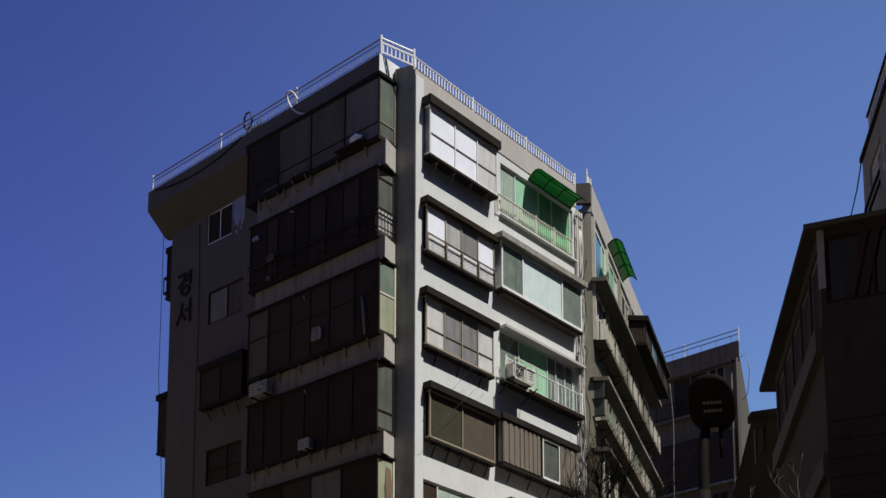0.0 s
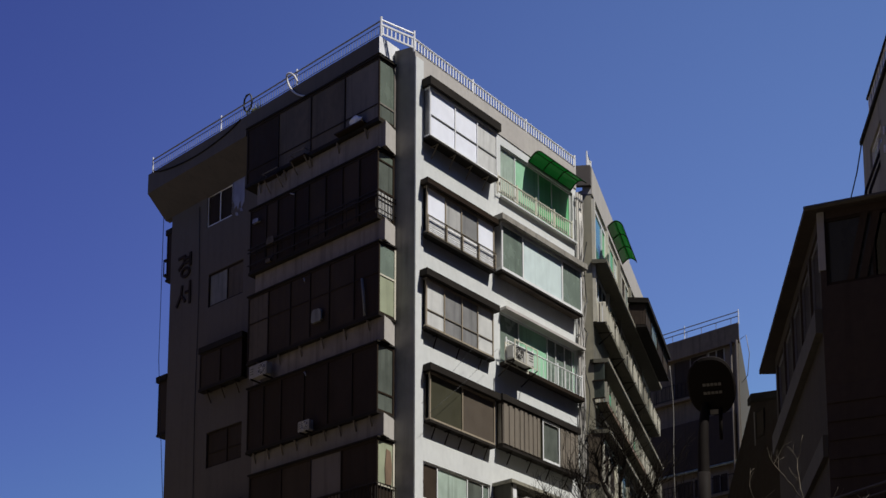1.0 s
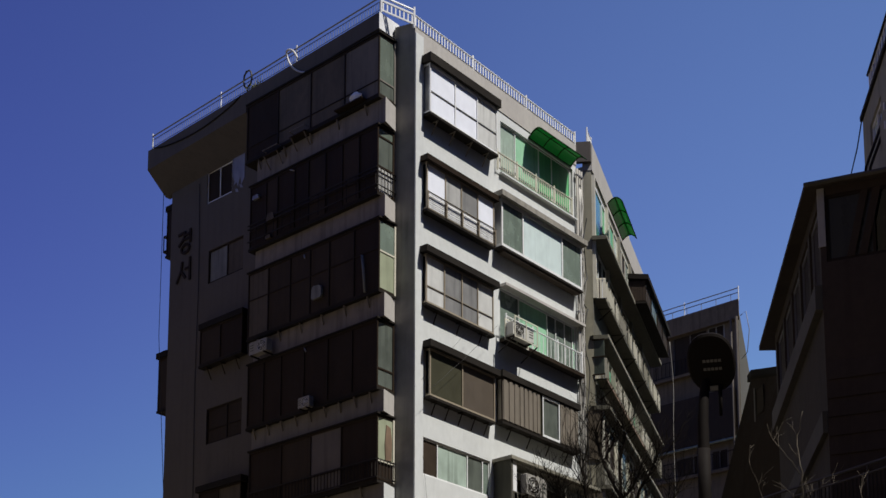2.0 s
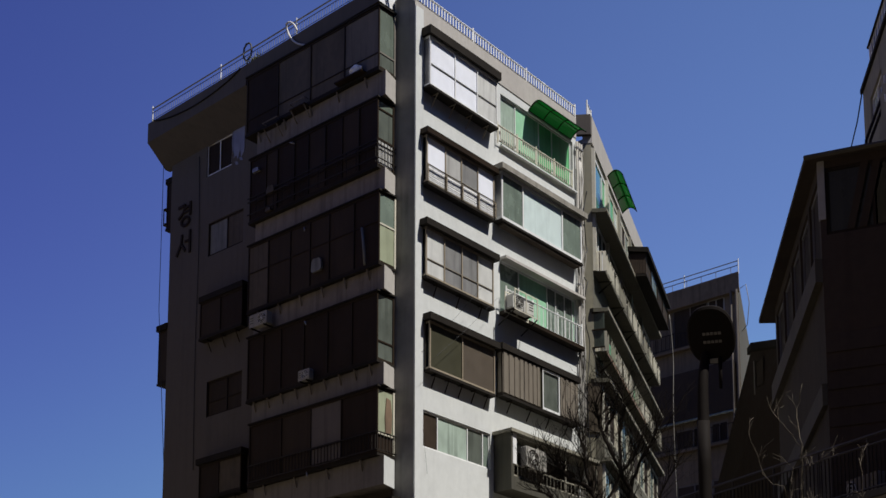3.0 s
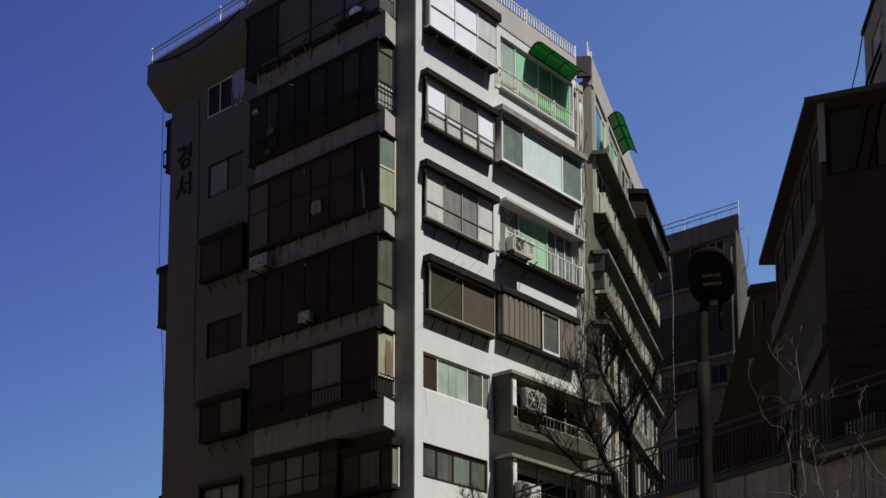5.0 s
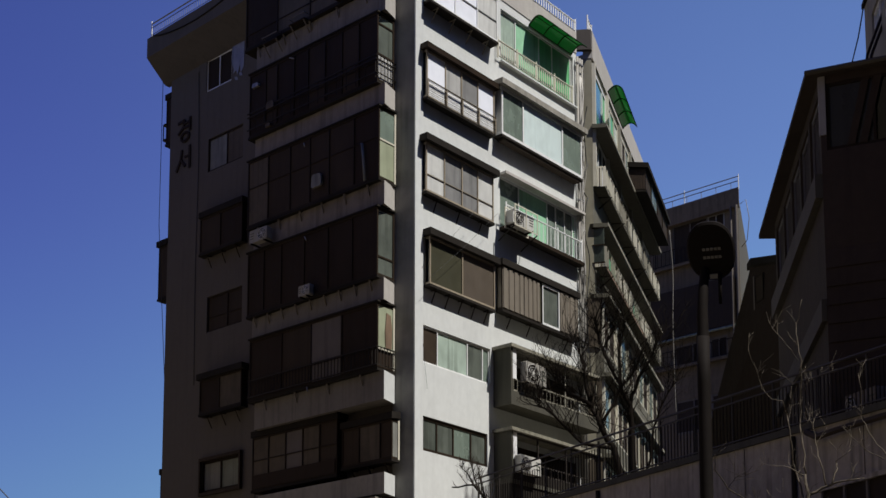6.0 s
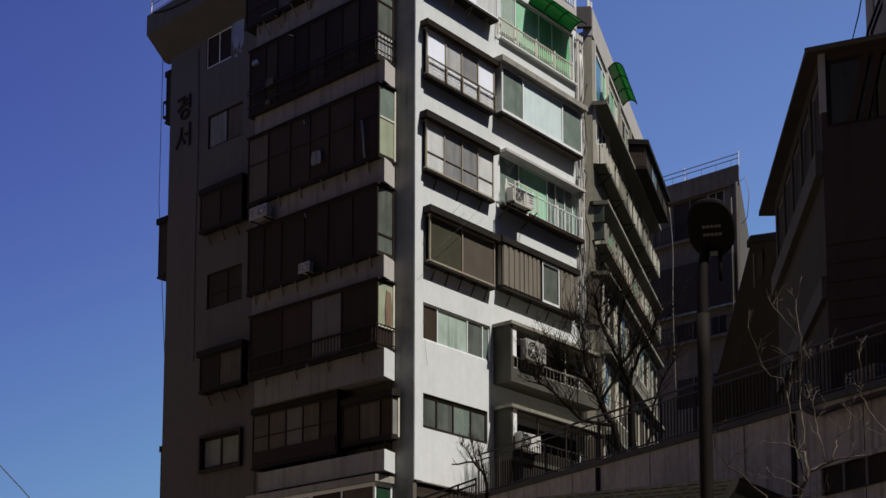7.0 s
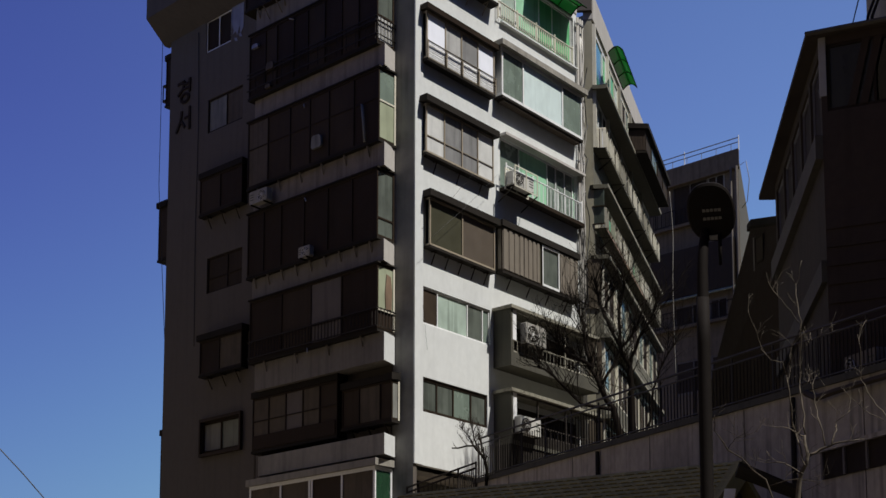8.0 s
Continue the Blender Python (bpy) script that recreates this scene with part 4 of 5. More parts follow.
for k, (a, z, drop) in enumerate(((12.45, 24.9, 5.5), (12.62, 23.6, 3.2), (12.3, 19.2, 3.6), (12.7, 20.4, 6.0))):
    pts = [R.p(a + 0.16 * math.sin(1.3 * i + k), 0.24 + 0.05 * math.cos(2 * i), z - drop * i / 9 + 0.12 * math.sin(2.1 * i)) for i in range(10)]
    pipe("cable", eased(pts, 3), 0.018, CABLE if k % 2 else DIMPALE, "loose cable looping down beside the downpipes", "cable")
for z in (25.0, 22.6, 20.2, 17.8, 15.4):
    part("pipe_clamp", Shape().box(R, SR - 0.18, SR + 0.36, 0.06, 0.18, z, z + 0.05), DULL, block)

# ---- boxes that show past the far edge of the shaded side ----
E_ = Frame((L.p(SL, 0, 0).x, L.p(SL, 0, 0).y), (R.d.x, R.d.y), (L.d.x, L.d.y))
bay(block, E_, 0.72, 0.05, 1.7, 17.42, 19.25, (), BROWN, (NETA,), (18.65,), TAR, 0.1, NETB, 1, label="dark box window")
bay(block, E_, 0.42, 0.05, 1.4, 22.9, 24.5, (), BROWN, (NETA,), (), TAR, 0.06, NETA, 1, label="dark box window")
bay(block, E_, 0.14, 0.05, 1.4, 8.2, 11.25, (), BROWN, (NETA,), (), TAR, 0.06, NETA, 1, label="dark box window")

part("planter_rail", Shape().box(E_, 0.02, 1.2, 0.43, 0.62, 23.05, 23.12).box(E_, 0.02, 1.2, 0.43, 0.62, 23.6, 23.66).box(E_, 0.02, 0.06, 0.58, 0.62, 23.12, 23.6), BLACK, block)

# ---- the two raised letters on the shaded wall ----
def stroke(sh, s0, z0, w, h, pts, r):
    for a, b in zip(pts, pts[1:]):
        d = Vector((b[0] - a[0], b[1] - a[1])).normalized() * 0.02
        p, q = Vector(a) - d, Vector(b) + d
        o = Vector((-d.y, d.x)).normalized() * r
        ring = (p + o, q + o, q - o, p - o)
        sh.prism([L.p(s0 - c.x * w, 0.004, z0 + c.y * h) for c in ring], [L.p(s0 - c.x * w, 0.06, z0 + c.y * h) for c in ring])


ls, lw = 15.3, 1.13
lz, lh = 22.65, 0.78
letters = thing("wall_lettering", L.p(ls, 0, lz - lh * 1.4), "two dark raised letters fixed one above the other on the wall", "lettering")
sh = Shape()
stroke(sh, ls, lz, lw, lh, [(0.08, 0.93), (0.5, 0.95), (0.42, 0.65), (0.1, 0.42)], 0.06)
stroke(sh, ls, lz, lw, lh, [(0.86, 1.0), (0.86, 0.42)], 0.06)
stroke(sh, ls, lz, lw, lh, [(0.52, 0.82), (0.84, 0.82)], 0.05)
stroke(sh, ls, lz, lw, lh, [(0.5, 0.62), (0.84, 0.62)], 0.05)
stroke(sh, ls, lz, lw, lh, [(0.55 + 0.26 * math.cos(i * math.pi / 6), 0.19 + 0.19 * math.sin(i * math.pi / 6)) for i in range(13)], 0.06)
part("letter", sh, NETA, letters)
lz -= lh * 1.3
sh = Shape()
stroke(sh, ls, lz, lw, lh, [(0.36, 0.92), (0.3, 0.5), (0.02, 0.05)], 0.06)
stroke(sh, ls, lz, lw, lh, [(0.3, 0.5), (0.58, 0.16)], 0.06)
stroke(sh, ls, lz, lw, lh, [(0.88, 1.0), (0.88, 0.0)], 0.06)
stroke(sh, ls, lz, lw, lh, [(0.58, 0.56), (0.86, 0.56)], 0.05)
part("letter", sh, NETA, letters)

# ---- air conditioners and clutter of the shaded side ----
# casings of the shaded side: white plastic dimmed for its shade
air_conditioner(L, 6.95, 1.42, 17.38, 1.1, 0.4, 0.32, wide=1.5, root=P, shell=DIMPALE)
air_conditioner(L, 4.32, 1.44, 15.2, 0.66, 0.32, 0.26, wide=1.5, root=P, shell=DIMPALE)
for q in ((4.9, 23.95, 0.95), (6.6, 23.78, 0.95)):
    ob = thing("window_shelf", L.p(q[0], 1.4, q[1]), "small dark steel shelf hung under a window", "shelf")
    part("tray", Shape().box(L, q[0], q[0] + q[2], 1.39, 1.66, q[1], q[1] + 0.03), BROWN, ob)
    part("rim", Shape().tube([L.p(q[0], 1.39, q[1] + 0.2), L.p(q[0], 1.66, q[1] + 0.2), L.p(q[0] + q[2], 1.66, q[1] + 0.2), L.p(q[0] + q[2], 1.39, q[1] + 0.2)], 0.018, sides=4), CURTAIN, ob)
    for k in (0.08, 0.92):
        part("leg", Shape().tube([L.p(q[0] + q[2] * k, 1.62, q[1]), L.p(q[0] + q[2] * k, 1.22, q[1] - 0.32)], 0.022, sides=4), RIB, ob)

def clutter(name, s, n, z, w, h, d, m, label, category):
    ob = thing(name, L.p(s, n, z), label, category)
    c = 0.15 * min(w, h)
    ring = ((c, 0), (w - c, 0), (w, c), (w * 0.94, h - c), (w * 0.8, h), (w * 0.25, h * 0.96), (0.03, h - c * 1.5), (0, c))
    part("body", Shape().prism([L.p(s + x, n, z + y) for x, y in ring], [L.p(s + x * 0.96 + 0.01, n + d, z + y * 0.97) for x, y in ring]), m, ob)
    return ob


shelf_z = 24.08
ob = thing("window_shelf", L.p(1.7, 1.4, shelf_z - 0.04), "small dark steel shelf hung under a window", "shelf")
part("tray", Shape().box(L, 1.5, 3.1, 1.39, 1.7, shelf_z - 0.04, shelf_z), BROWN, ob)
rngb = random.Random(12)
bag = thing("plastic_bag", L.p(2.0, 1.5, shelf_z), "crumpled white plastic bag on a window shelf", "bag")
rings = [(0.06, 0.22), (0.16, 0.28), (0.24, 0.2), (0.3, 0.08)]
sh = Shape()
for h, r in ((0.002, 0.2), *rings):
    sh.v += [L.p(2.02 + 1.3 * r * k * math.cos(a), 1.52 + 0.6 * r * k * math.sin(a), shelf_z + h) for a, k in ((q * math.pi / 5, rngb.uniform(0.75, 1.15)) for q in range(10))]
for l in range(4):
    sh.f += [(l * 10 + q, l * 10 + (q + 1) % 10, l * 10 + 10 + (q + 1) % 10, l * 10 + 10 + q) for q in range(10)]
sh.f += [tuple(range(10)), tuple(range(40, 50))]
part("sack", sh, PANEL, bag)
clutter("storage_box", 6.88, 1.4, 21.66, 0.5, 0.24, 0.12, NETC, "pale box behind a window grille", "box")
clutter("storage_box", 7.9, 1.4, 22.58, 0.42, 0.14, 0.12, GREYP, "pale box behind a window grille", "box")
clutter("storage_box", 7.1, 1.4, 21.1, 0.34, 0.12, 0.1, NETC, "pale box behind a window grille", "box")
clutter("storage_box", 3.9, 1.4, 18.53, 0.62, 0.42, 0.1, CURTP, "grey box behind a window grille", "box")
for a, z, w in ((5.6, 22.9, 0.42), (4.86, 19.95, 0.2), (4.7, 17.02, 0.25), (4.5, 12.42, 0.2)):
    pipe("bracket_tube", [L.p(a + w, 1.39, z + 0.14), L.p(a, 1.56, z - 0.04)], 0.022, DIMPALE, "short pale tube sticking out of a window", "tube")
pipe("furled_awning", [L.p(1.44, 1.44, 18.15), L.p(1.5, 1.46, 18.73), L.p(1.62, 1.44, 19.3)], 0.045, CURTP, "pale furled sheet hanging in a balcony window", "sheet")

pipe("downpipe", [L.p(9.22, 0.06, ROOF - 1.0), L.p(9.22, 0.06, 0.0)], 0.05, CORNICE, "dark downpipe beside the balconies", "pipe")
pipe("cable", eased([L.p(13.75, 0.03, 24.9), L.p(13.62, 0.03, 21.6), L.p(13.68, 0.03, 18.0), L.p(13.6, 0.03, 14.0)]), 0.014, CABLE, "thin cable down the shaded wall", "cable")
# hoses and a tuft on the roof edge
pts = eased([L.p(5.86, 1.2, 26.72), L.p(6.05, 1.26, 26.98), L.p(6.3, 1.28, 27.12), L.p(6.5, 1.28, 27.1), L.p(6.42, 1.28, 26.85), L.p(6.16, 1.26, 26.52), L.p(5.7, 1.25, 26.22), L.p(5.02, 1.25, 25.98)])
pipe("hose", pts, 0.035, HOSE, "pale hose looped over the roof rail", "hose")
mid_z = 27.05
pts = [L.p(9.25 + 0.28 * math.cos(i * 0.63), 1.08 + 0.02 * (i % 3), mid_z + 0.3 * math.sin(i * 0.63)) for i in range(21)]
pipe("cable_coil", pts, 0.028, CABLE, "dark cable coil hung on the roof rail", "cable")
rngw = random.Random(8)
weed = Shape()
for i in range(40):
    p = L.p(8.72 + rngw.uniform(-0.5, 0.5), 1.1 + rngw.uniform(-0.08, 0.1), ROOF + 0.12)
    q = p + Vector((rngw.uniform(-0.2, 0.2), rngw.uniform(-0.2, 0.2), rngw.uniform(0.05, 0.35)))
    weed.tube([p, p.lerp(q, 0.6), q], 0.018, 0.004, 3)
tagged(part("weed_tuft", weed, mat("dry_weed", (0.12, 0.12, 0.04), 0.9, 0.3)), "dry weeds growing on the roof edge", "weeds", kind="stuff")

# thin wires across the sunlit side
for a, b in ((R.p(0.42, 0.08, 15.66), R.p(3.64, 0.72, 18.13)), (R.p(0.82, 0.06, 12.19), R.p(0.41, 0.06, 14.03)), (R.p(5.0, 0.6, 18.14), R.p(0.25, 0.62, 15.23))):
    pipe("wire", [a, a.lerp(b, 0.5) - Vector((0, 0, 0.06)), b], 0.004, CABLE, "thin dark wire strung across the wall", "wire")

# ---- farther house between the two ----
far = thing("far_apartment_house", B.p(0, 0, BASE), "shaded grey apartment house with a roof rail", "apartment building")
bz, bl = 28.22, 12.0
far_rows = ((25.41, 27.45), (20.43, 21.48), (17.14, 18.78))
cols = ((0.99, 2.25), (2.25, 4.92))
bh = [(cols[0][0], cols[1][1], a, b) for a, b in far_rows]
part("wall", pierced(B, 0, bl, BASE - 1, bz, -0.3, 0, bh), FARWALL, far)
part("wall", Shape().box(BR, 0.003, 21, -0.3, -0.003, BASE - 1, bz - 0.004), OCHRE, far)
part("eave_band", Shape().box(B, -0.1, bl, 0.004, 0.5, bz - 0.85, bz + 0.02), FARWALL, far)
part("core", Shape().box(B, 0.4, bl, -6, -2.5, BASE - 1, bz - 0.6), INSIDE, far)
part("roof", Shape().box(B, 0.1, bl, -9, -0.31, bz - 0.5, bz - 0.3), TAR, far)
for i, (a, b) in enumerate(far_rows):
    for s0, s1 in cols:
        window(far, B, -0.05, s0, s1, a, b, ((s0 + s1) / 2,), CURTAIN if i or s0 > 2 else DIMPALE, (NETA, NETB), w=0.1)
    if i < 2:
        part("balcony_slab", Shape().box(B, 0.3, bl, 0.003, 0.5, a - 0.15, a - 0.02), FARWALL, far)
        railing(far, B, 0.45, 0.5, bl, a - 0.02, a + 0.75, 0.3, BROWN, 3.0, 0.015, name="balcony_railing")
part("gutter", Shape().tube([B.p(0.2, 0.5, far_rows[1][1] + 0.25), B.p(bl, 0.5, far_rows[1][1] + 0.25)], 0.07), SAGE, far, "green gutter")
part("wall", Shape().box(B, 0.4, bl, 0.01, 0.6, far_rows[0][0] - 3.6, far_rows[0][0] - 1.3), NETB, far, "dark boarded balcony front")
railing(far, B, 0.3, -0.1, bl, bz, bz + 0.62, 1.1, DULL, 4.0, 0.015, mid=bz + 0.4, name="roof_railing")
for s, r in ((0.1, 0.07), (0.5, 0.05)):
    part("downpipe", Shape().tube([B.p(s, 0.62, bz - 0.8), B.p(s, 0.62, BASE)], r, sides=8), CURTAIN, far)
pipe("hose", [BR.p(1.5, 0.1, bz - 0.3), BR.p(1.8, 0.5, bz - 0.1), BR.p(2.0, 0.7, bz - 1.0), BR.p(2.2, 0.5, bz - 2.0), BR.p(2.0, 0.1, bz - 2.3)], 0.018, DIMPALE, "pale hose looped from a roof edge", "hose")

# ---- dark gabled house in the gap ----
gab = thing("gabled_house", (10.5, 75, BASE), "dark house with a sloping gable, in shade", "house")
face = [(10.36, 77.00, 18.16), (10.95, 74.00, 17.66), (10.95, 74.00, 8.07), (8.32, 84.00, 8.95)]
# near-black colour puts the gap's deep shade into this wall
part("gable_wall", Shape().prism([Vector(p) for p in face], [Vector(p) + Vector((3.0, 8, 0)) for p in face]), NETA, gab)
g0, g1 = Vector((10.28, 77.00, 18.19)), Vector((10.92, 73.80, 17.65))
part("verge", Shape().hexa([p + Vector((0, -0.15 if k else 0.8, z)) for z in (-0.2, 0.03) for p, k in ((g0, 1), (g1, 1), (g1, 0), (g0, 0))]), TAR, gab)
gd = (g1 - g0).normalized()
GA = Frame((g0.x, g0.y), (gd.x, gd.y), (-0.3, -0.95))
window(gab, GA, 0.06, 0.5, 1.3, 16.6, 17.5, (), BROWN, (NETB,))
part("corner_board", Shape().box(GA, 0.3, 0.42, 0.004, 0.06, 8, 17.5375), CURTAIN, gab)

# ---- house beside the street, in shade ----
house = thing("brown_house", K.p(0, 0, 7.0), "dark brown sided house with deep eaves, in shade", "house")
kz = 14.12
kl = 12.1
cuts = [(0.3 + i * 2.35, 2.3 + i * 2.35) for i in range(5)]
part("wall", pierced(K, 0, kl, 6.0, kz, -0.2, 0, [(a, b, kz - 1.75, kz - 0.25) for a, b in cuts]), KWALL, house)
for a, b in cuts:
    window(house, K, -0.05, a, b, kz - 1.75, kz - 0.25, (), DULL, (NETA,), w=0.05)
part("ledge", Shape().box(K, 0, kl, 0.004, 0.14, kz - 2.3, kz - 1.85), OCHRE, house, "stained ochre ledge")
part("ledge", Shape().box(K, 0, kl, 0.004, 0.1, kz - 4.6, kz - 4.2), OCHRE, house)
sz0, sz1 = 13.05, 13.98
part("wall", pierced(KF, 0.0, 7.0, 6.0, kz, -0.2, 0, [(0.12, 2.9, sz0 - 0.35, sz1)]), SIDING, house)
window(house, KF, -0.03, 0.12, 2.9, sz0 - 0.35, sz1, (1.1,), BROWN, (DIMGLASS, SMOKE))
# slanting lighter strips set on the glass as a painted reflection
for q in (0.75, 1.0):
    part("roller_cord", Shape().hexa([KF.p(s, n, z) for z, sh_ in ((sz0 - 0.3, -0.22), (sz1, 0.12)) for s, n in ((q + sh_, -0.02), (q + 0.16 + sh_, -0.02), (q + 0.16 + sh_, -0.012), (q + sh_, -0.012))]), NETB, house)
part("curtain", Shape().box(KF, 0.16, 1.0, -0.5, -0.48, sz0, sz1), CURTAIN, house)
part("corner_post", Shape().box(KF, -0.03, 0.11, -0.1, 0.03, sz0 - 0.05, kz), DIMPALE, house, "pale corner post")
for i in range(14):
    part("siding_board", Shape().hexa([KF.p(s, n + (0.03 if not top else 0), z) for top, z in ((0, 6.0 + i * 0.345), (1, 6.34 + i * 0.345)) for s, n in ((0.0, 0.003), (7.0, 0.003), (7.0, 0.015), (0.0, 0.015))]), SIDING, house)
part("core", Shape().hexa([Vector((x, y, z)) for z in (6.0, kz - 0.2) for x, y in ((8.4, 43.0), (11.5, 40.5), (12.0, 53.0), (8.8, 53.0))]), INSIDE, house)
part("eave", Shape().hexa([p + Vector((0, 0, z)) for z in (kz, kz + 0.1) for p in (KF.p(-0.3, 0.25, 0), KF.p(7.0, 0.25, 0), K.p(kl + 1.6, -4, 0), K.p(kl + 1.6, 0.28, 0))]), SOFFIT, house, "deep brown eave")
part("gutter", Shape().tube([KF.p(-0.3, 0.25, kz + 0.06), KF.p(7.0, 0.25, kz + 0.06)], 0.05), OCHRE, house)

tower = thing("upper_house", (9.3, 50, 7.0), "taller olive house block with a white roof rail", "house")
T = Frame((9.39, 50.0), (-0.07, -1.0), (-1.0, 0.07))
tw = 18.1
part("wall", pierced(T, 0, 12, 6.5, tw, -0.3, 0, [(1.3, 3.4, 17.05, 17.55)]), OLIVEWALL, tower)
window(tower, T, -0.05, 1.3, 3.4, 17.05, 17.55, (2.3,), ALU, (AQUA, GREYP))
part("wall", Shape().hexa([p + Vector((0, 0, z)) for z in (6.5, tw - 0.01) for p in (T.p(0.003, -0.301, 0), T.p(0.3, -0.301, 0), T.p(0.3, -4, 0), T.p(0.003, -4, 0))]), OLIVEWALL, tower)
part("core", Shape().box(T, 0.31, 12, -4, -0.8, 6.5, tw - 0.02), INSIDE, tower)
part("roof", Shape().box(T, -0.05, 12, -4, 0.06, tw + 0.002, tw + 0.1), TAR, tower)
railing(tower, T, 0.0, 1.8, 12, tw + 0.1, tw + 0.5, 0.42, ALU, 3.0, 0.026, name="roof_railing")
part("gutter_rail", Shape().tube([T.p(1.6, 0.03, tw + 0.52), T.p(12, 0.03, tw + 0.52)], 0.035), TAR, tower)
for k in (0.0, 0.09):
    part("slanting_pipe", Shape().tube([Vector((9.36 + k, 47.0, 17.4)), Vector((8.85 + k, 47.0, 16.1)), Vector((8.72 + k, 46.9, 15.3))], 0.03), BLACK, tower)
for z in (16.55, 16.95):
    part("pipe_clip", Shape().tube([T.p(4.2, 0.03, z), T.p(4.2, 0.03, z + 0.16)], 0.03), PANEL, tower)
part("flue", Shape().tube([Vector((8.95, 44.00, 15.5)), Vector((8.95, 44.00, 13.04))], 0.07), BLACK, tower)
pipe("cable", [Vector((8.80, 47.0, 17.1)), Vector((8.68, 47.0, 16.5)), Vector((8.53, 47.0, 15.95)), Vector((8.5, 46.0, 14.2))], 0.014, CABLE, "dark cable running down from a roof", "cable")

# ---- retaining wall and its fence ----
G = Frame((0.83, 61.5), (0.2529, -0.9675), (-0.9675, -0.2529))
gl = 34.0


def crest(s):
    return 7.81 - 0.0236 * s


wallthing = thing("retaining_wall", G.p(0, 0, 0), "stained grey concrete retaining wall", "wall", kind="structure")
sh = Shape().hexa([G.p(s, n, crest(s) if top else -0.5) for top in (0, 1) for s, n in ((0, -0.3), (gl, -0.3), (gl, 0), (0, 0))])
part("wall_body", sh, WALLCON, wallthing)
sh = Shape().hexa([G.p(s, n, crest(s) + (0.12 if top else 0.002)) for top in (0, 1) for s, n in ((0, -0.34), (gl, -0.34), (gl, 0.05), (0, 0.05))])
# dirt and the fence's shadow line, both put into the coping's colour
part("coping", sh, SHADECEM, wallthing, "coping darkened for dirt and the shadow under the fence")
for s0, long in ((10.35, 0.75), (21.2, 1.9)):
    part("drain_pipe", Shape().tube([G.p(s0, 0.06, crest(s0) - 0.05), G.p(s0, 0.06, crest(s0) - long)], 0.05), BLACK, wallthing)
for s0 in (3.2, 8.4, 13.6, 18.8, 24.0):
    part("joint", Shape().box(G, s0, s0 + 0.012, 0.004, 0.012, 0.0, crest(s0) - 0.02), SOFFIT, wallthing)
part("vent_window", Shape().box(G, 22.3, 28.0, 0.004, 0.03, 5.70, 6.16), NETA, wallthing, "dark barred opening")
part("vent_lintel", Shape().box(G, 22.2, 28.0, 0.004, 0.09, 6.162, 6.24), WALLCON, wallthing)
for i in range(5):
    part("vent_bar", Shape().box(G, 22.35 + i * 0.9, 22.42 + i * 0.9, 0.035, 0.07, 5.70, 6.158), CURTAIN, wallthing)
part("pipe_bundle", Shape().tube([G.p(21.9, 0.1, crest(22) - 0.05), G.p(22.4, 0.12, crest(22) - 0.2), G.p(23.2, 0.1, crest(23) - 0.16), G.p(28, 0.1, crest(28) - 0.1)], 0.06), SOFFIT, wallthing)
fence = thing("metal_fence", G.p(0, 0, crest(0)), "black painted iron fence on the retaining wall", "fence")
for h, k, r in ((1.19, -0.0055, 0.028), (1.04, -0.0055, 0.02), (0.2, 0.0, 0.02)):
    part("rail", Shape().tube([G.p(0, -0.1, crest(0) + h), G.p(gl, -0.1, crest(gl) + h + k * gl)], r), IRON, fence)
repeat("bar", Shape().tube([(0, 0, 0.14), (0, 0, 0.93)], 0.012, sides=4), BLACK, fence, [G.p(s, -0.1, crest(s)) for s in (34.0 - 33.9 * (1 - i / 215) ** 1.35 for i in range(200))])
repeat("post", Shape().tube([(0, 0, 0.1), (0, 0, 1.08)], 0.02, sides=6), IRON, fence, [G.p(2.0 * i, -0.1, crest(2 * i)) for i in range(17)])

air_conditioner(G, 22.0, -0.9, crest(22.6) + 0.02, 1.3, 0.52, 0.32, "grey outdoor air-conditioner unit behind the fence", shell=CURTAIN)

# lower fence beside the steps
low = thing("stair_fence", (0.93, 61.00, 7.70), "black iron fence going down beside steps", "fence")
A1, A2, A3 = Vector((0.86, 61.20, 8.34)), Vector((0.40, 62.00, 8.26)), Vector((-0.97, 63.50, 7.92))
for h in (0.0, -0.14):
    part("rail", Shape().tube([A1 + Vector((0, 0, h)), A2 + Vector((0, 0, h)), A3 + Vector((0, 0, h))], 0.028), BLACK, low)
repeat("bar", Shape().tube([(0, 0, -0.85), (0, 0, -0.1)], 0.012, sides=4), BLACK, low, [A1.lerp(A2, i / 8) for i in range(8)] + [A2.lerp(A3, i / 12) for i in range(13)])
repeat("post", Shape().tube([(0, 0, -1.4), (0, 0, 0.03)], 0.03, sides=6), BLACK, low, [A1, A2, A3])
steps = Shape()
for i in range(8):
    p = A2.lerp(A3, i / 8)
    q = A2.lerp(A3, (i + 1) / 8)
    steps.hexa([Vector((x, y, z)) for z in (-0.2, p.z - 1.0) for x, y in ((p.x, p.y - 0.1), (p.x, p.y + 1.2), (q.x, q.y + 1.2), (q.x, q.y - 0.1))])
steps.hexa([Vector((x, y, z)) for z in (-0.2, A1.z - 1.0) for x, y in ((A1.x, A1.y - 0.1), (A1.x, A1.y + 1.2), (A2.x, A2.y + 1.2), (A2.x, A2.y - 0.1))])
tagged(part("steps", steps, WALLCON), "concrete steps beside the block", "steps", kind="structure")

# ---- shingled roof in front of the wall ----
hut = thing("shingled_outhouse", (2.0, 42.0, 0.0), "low outhouse with a green-grey shingle roof", "outhouse")
ra, rb = Vector((5.08, 40.00, 6.03)), Vector((-0.9, 46.7, 6.10))
along = (rb - ra).normalized()
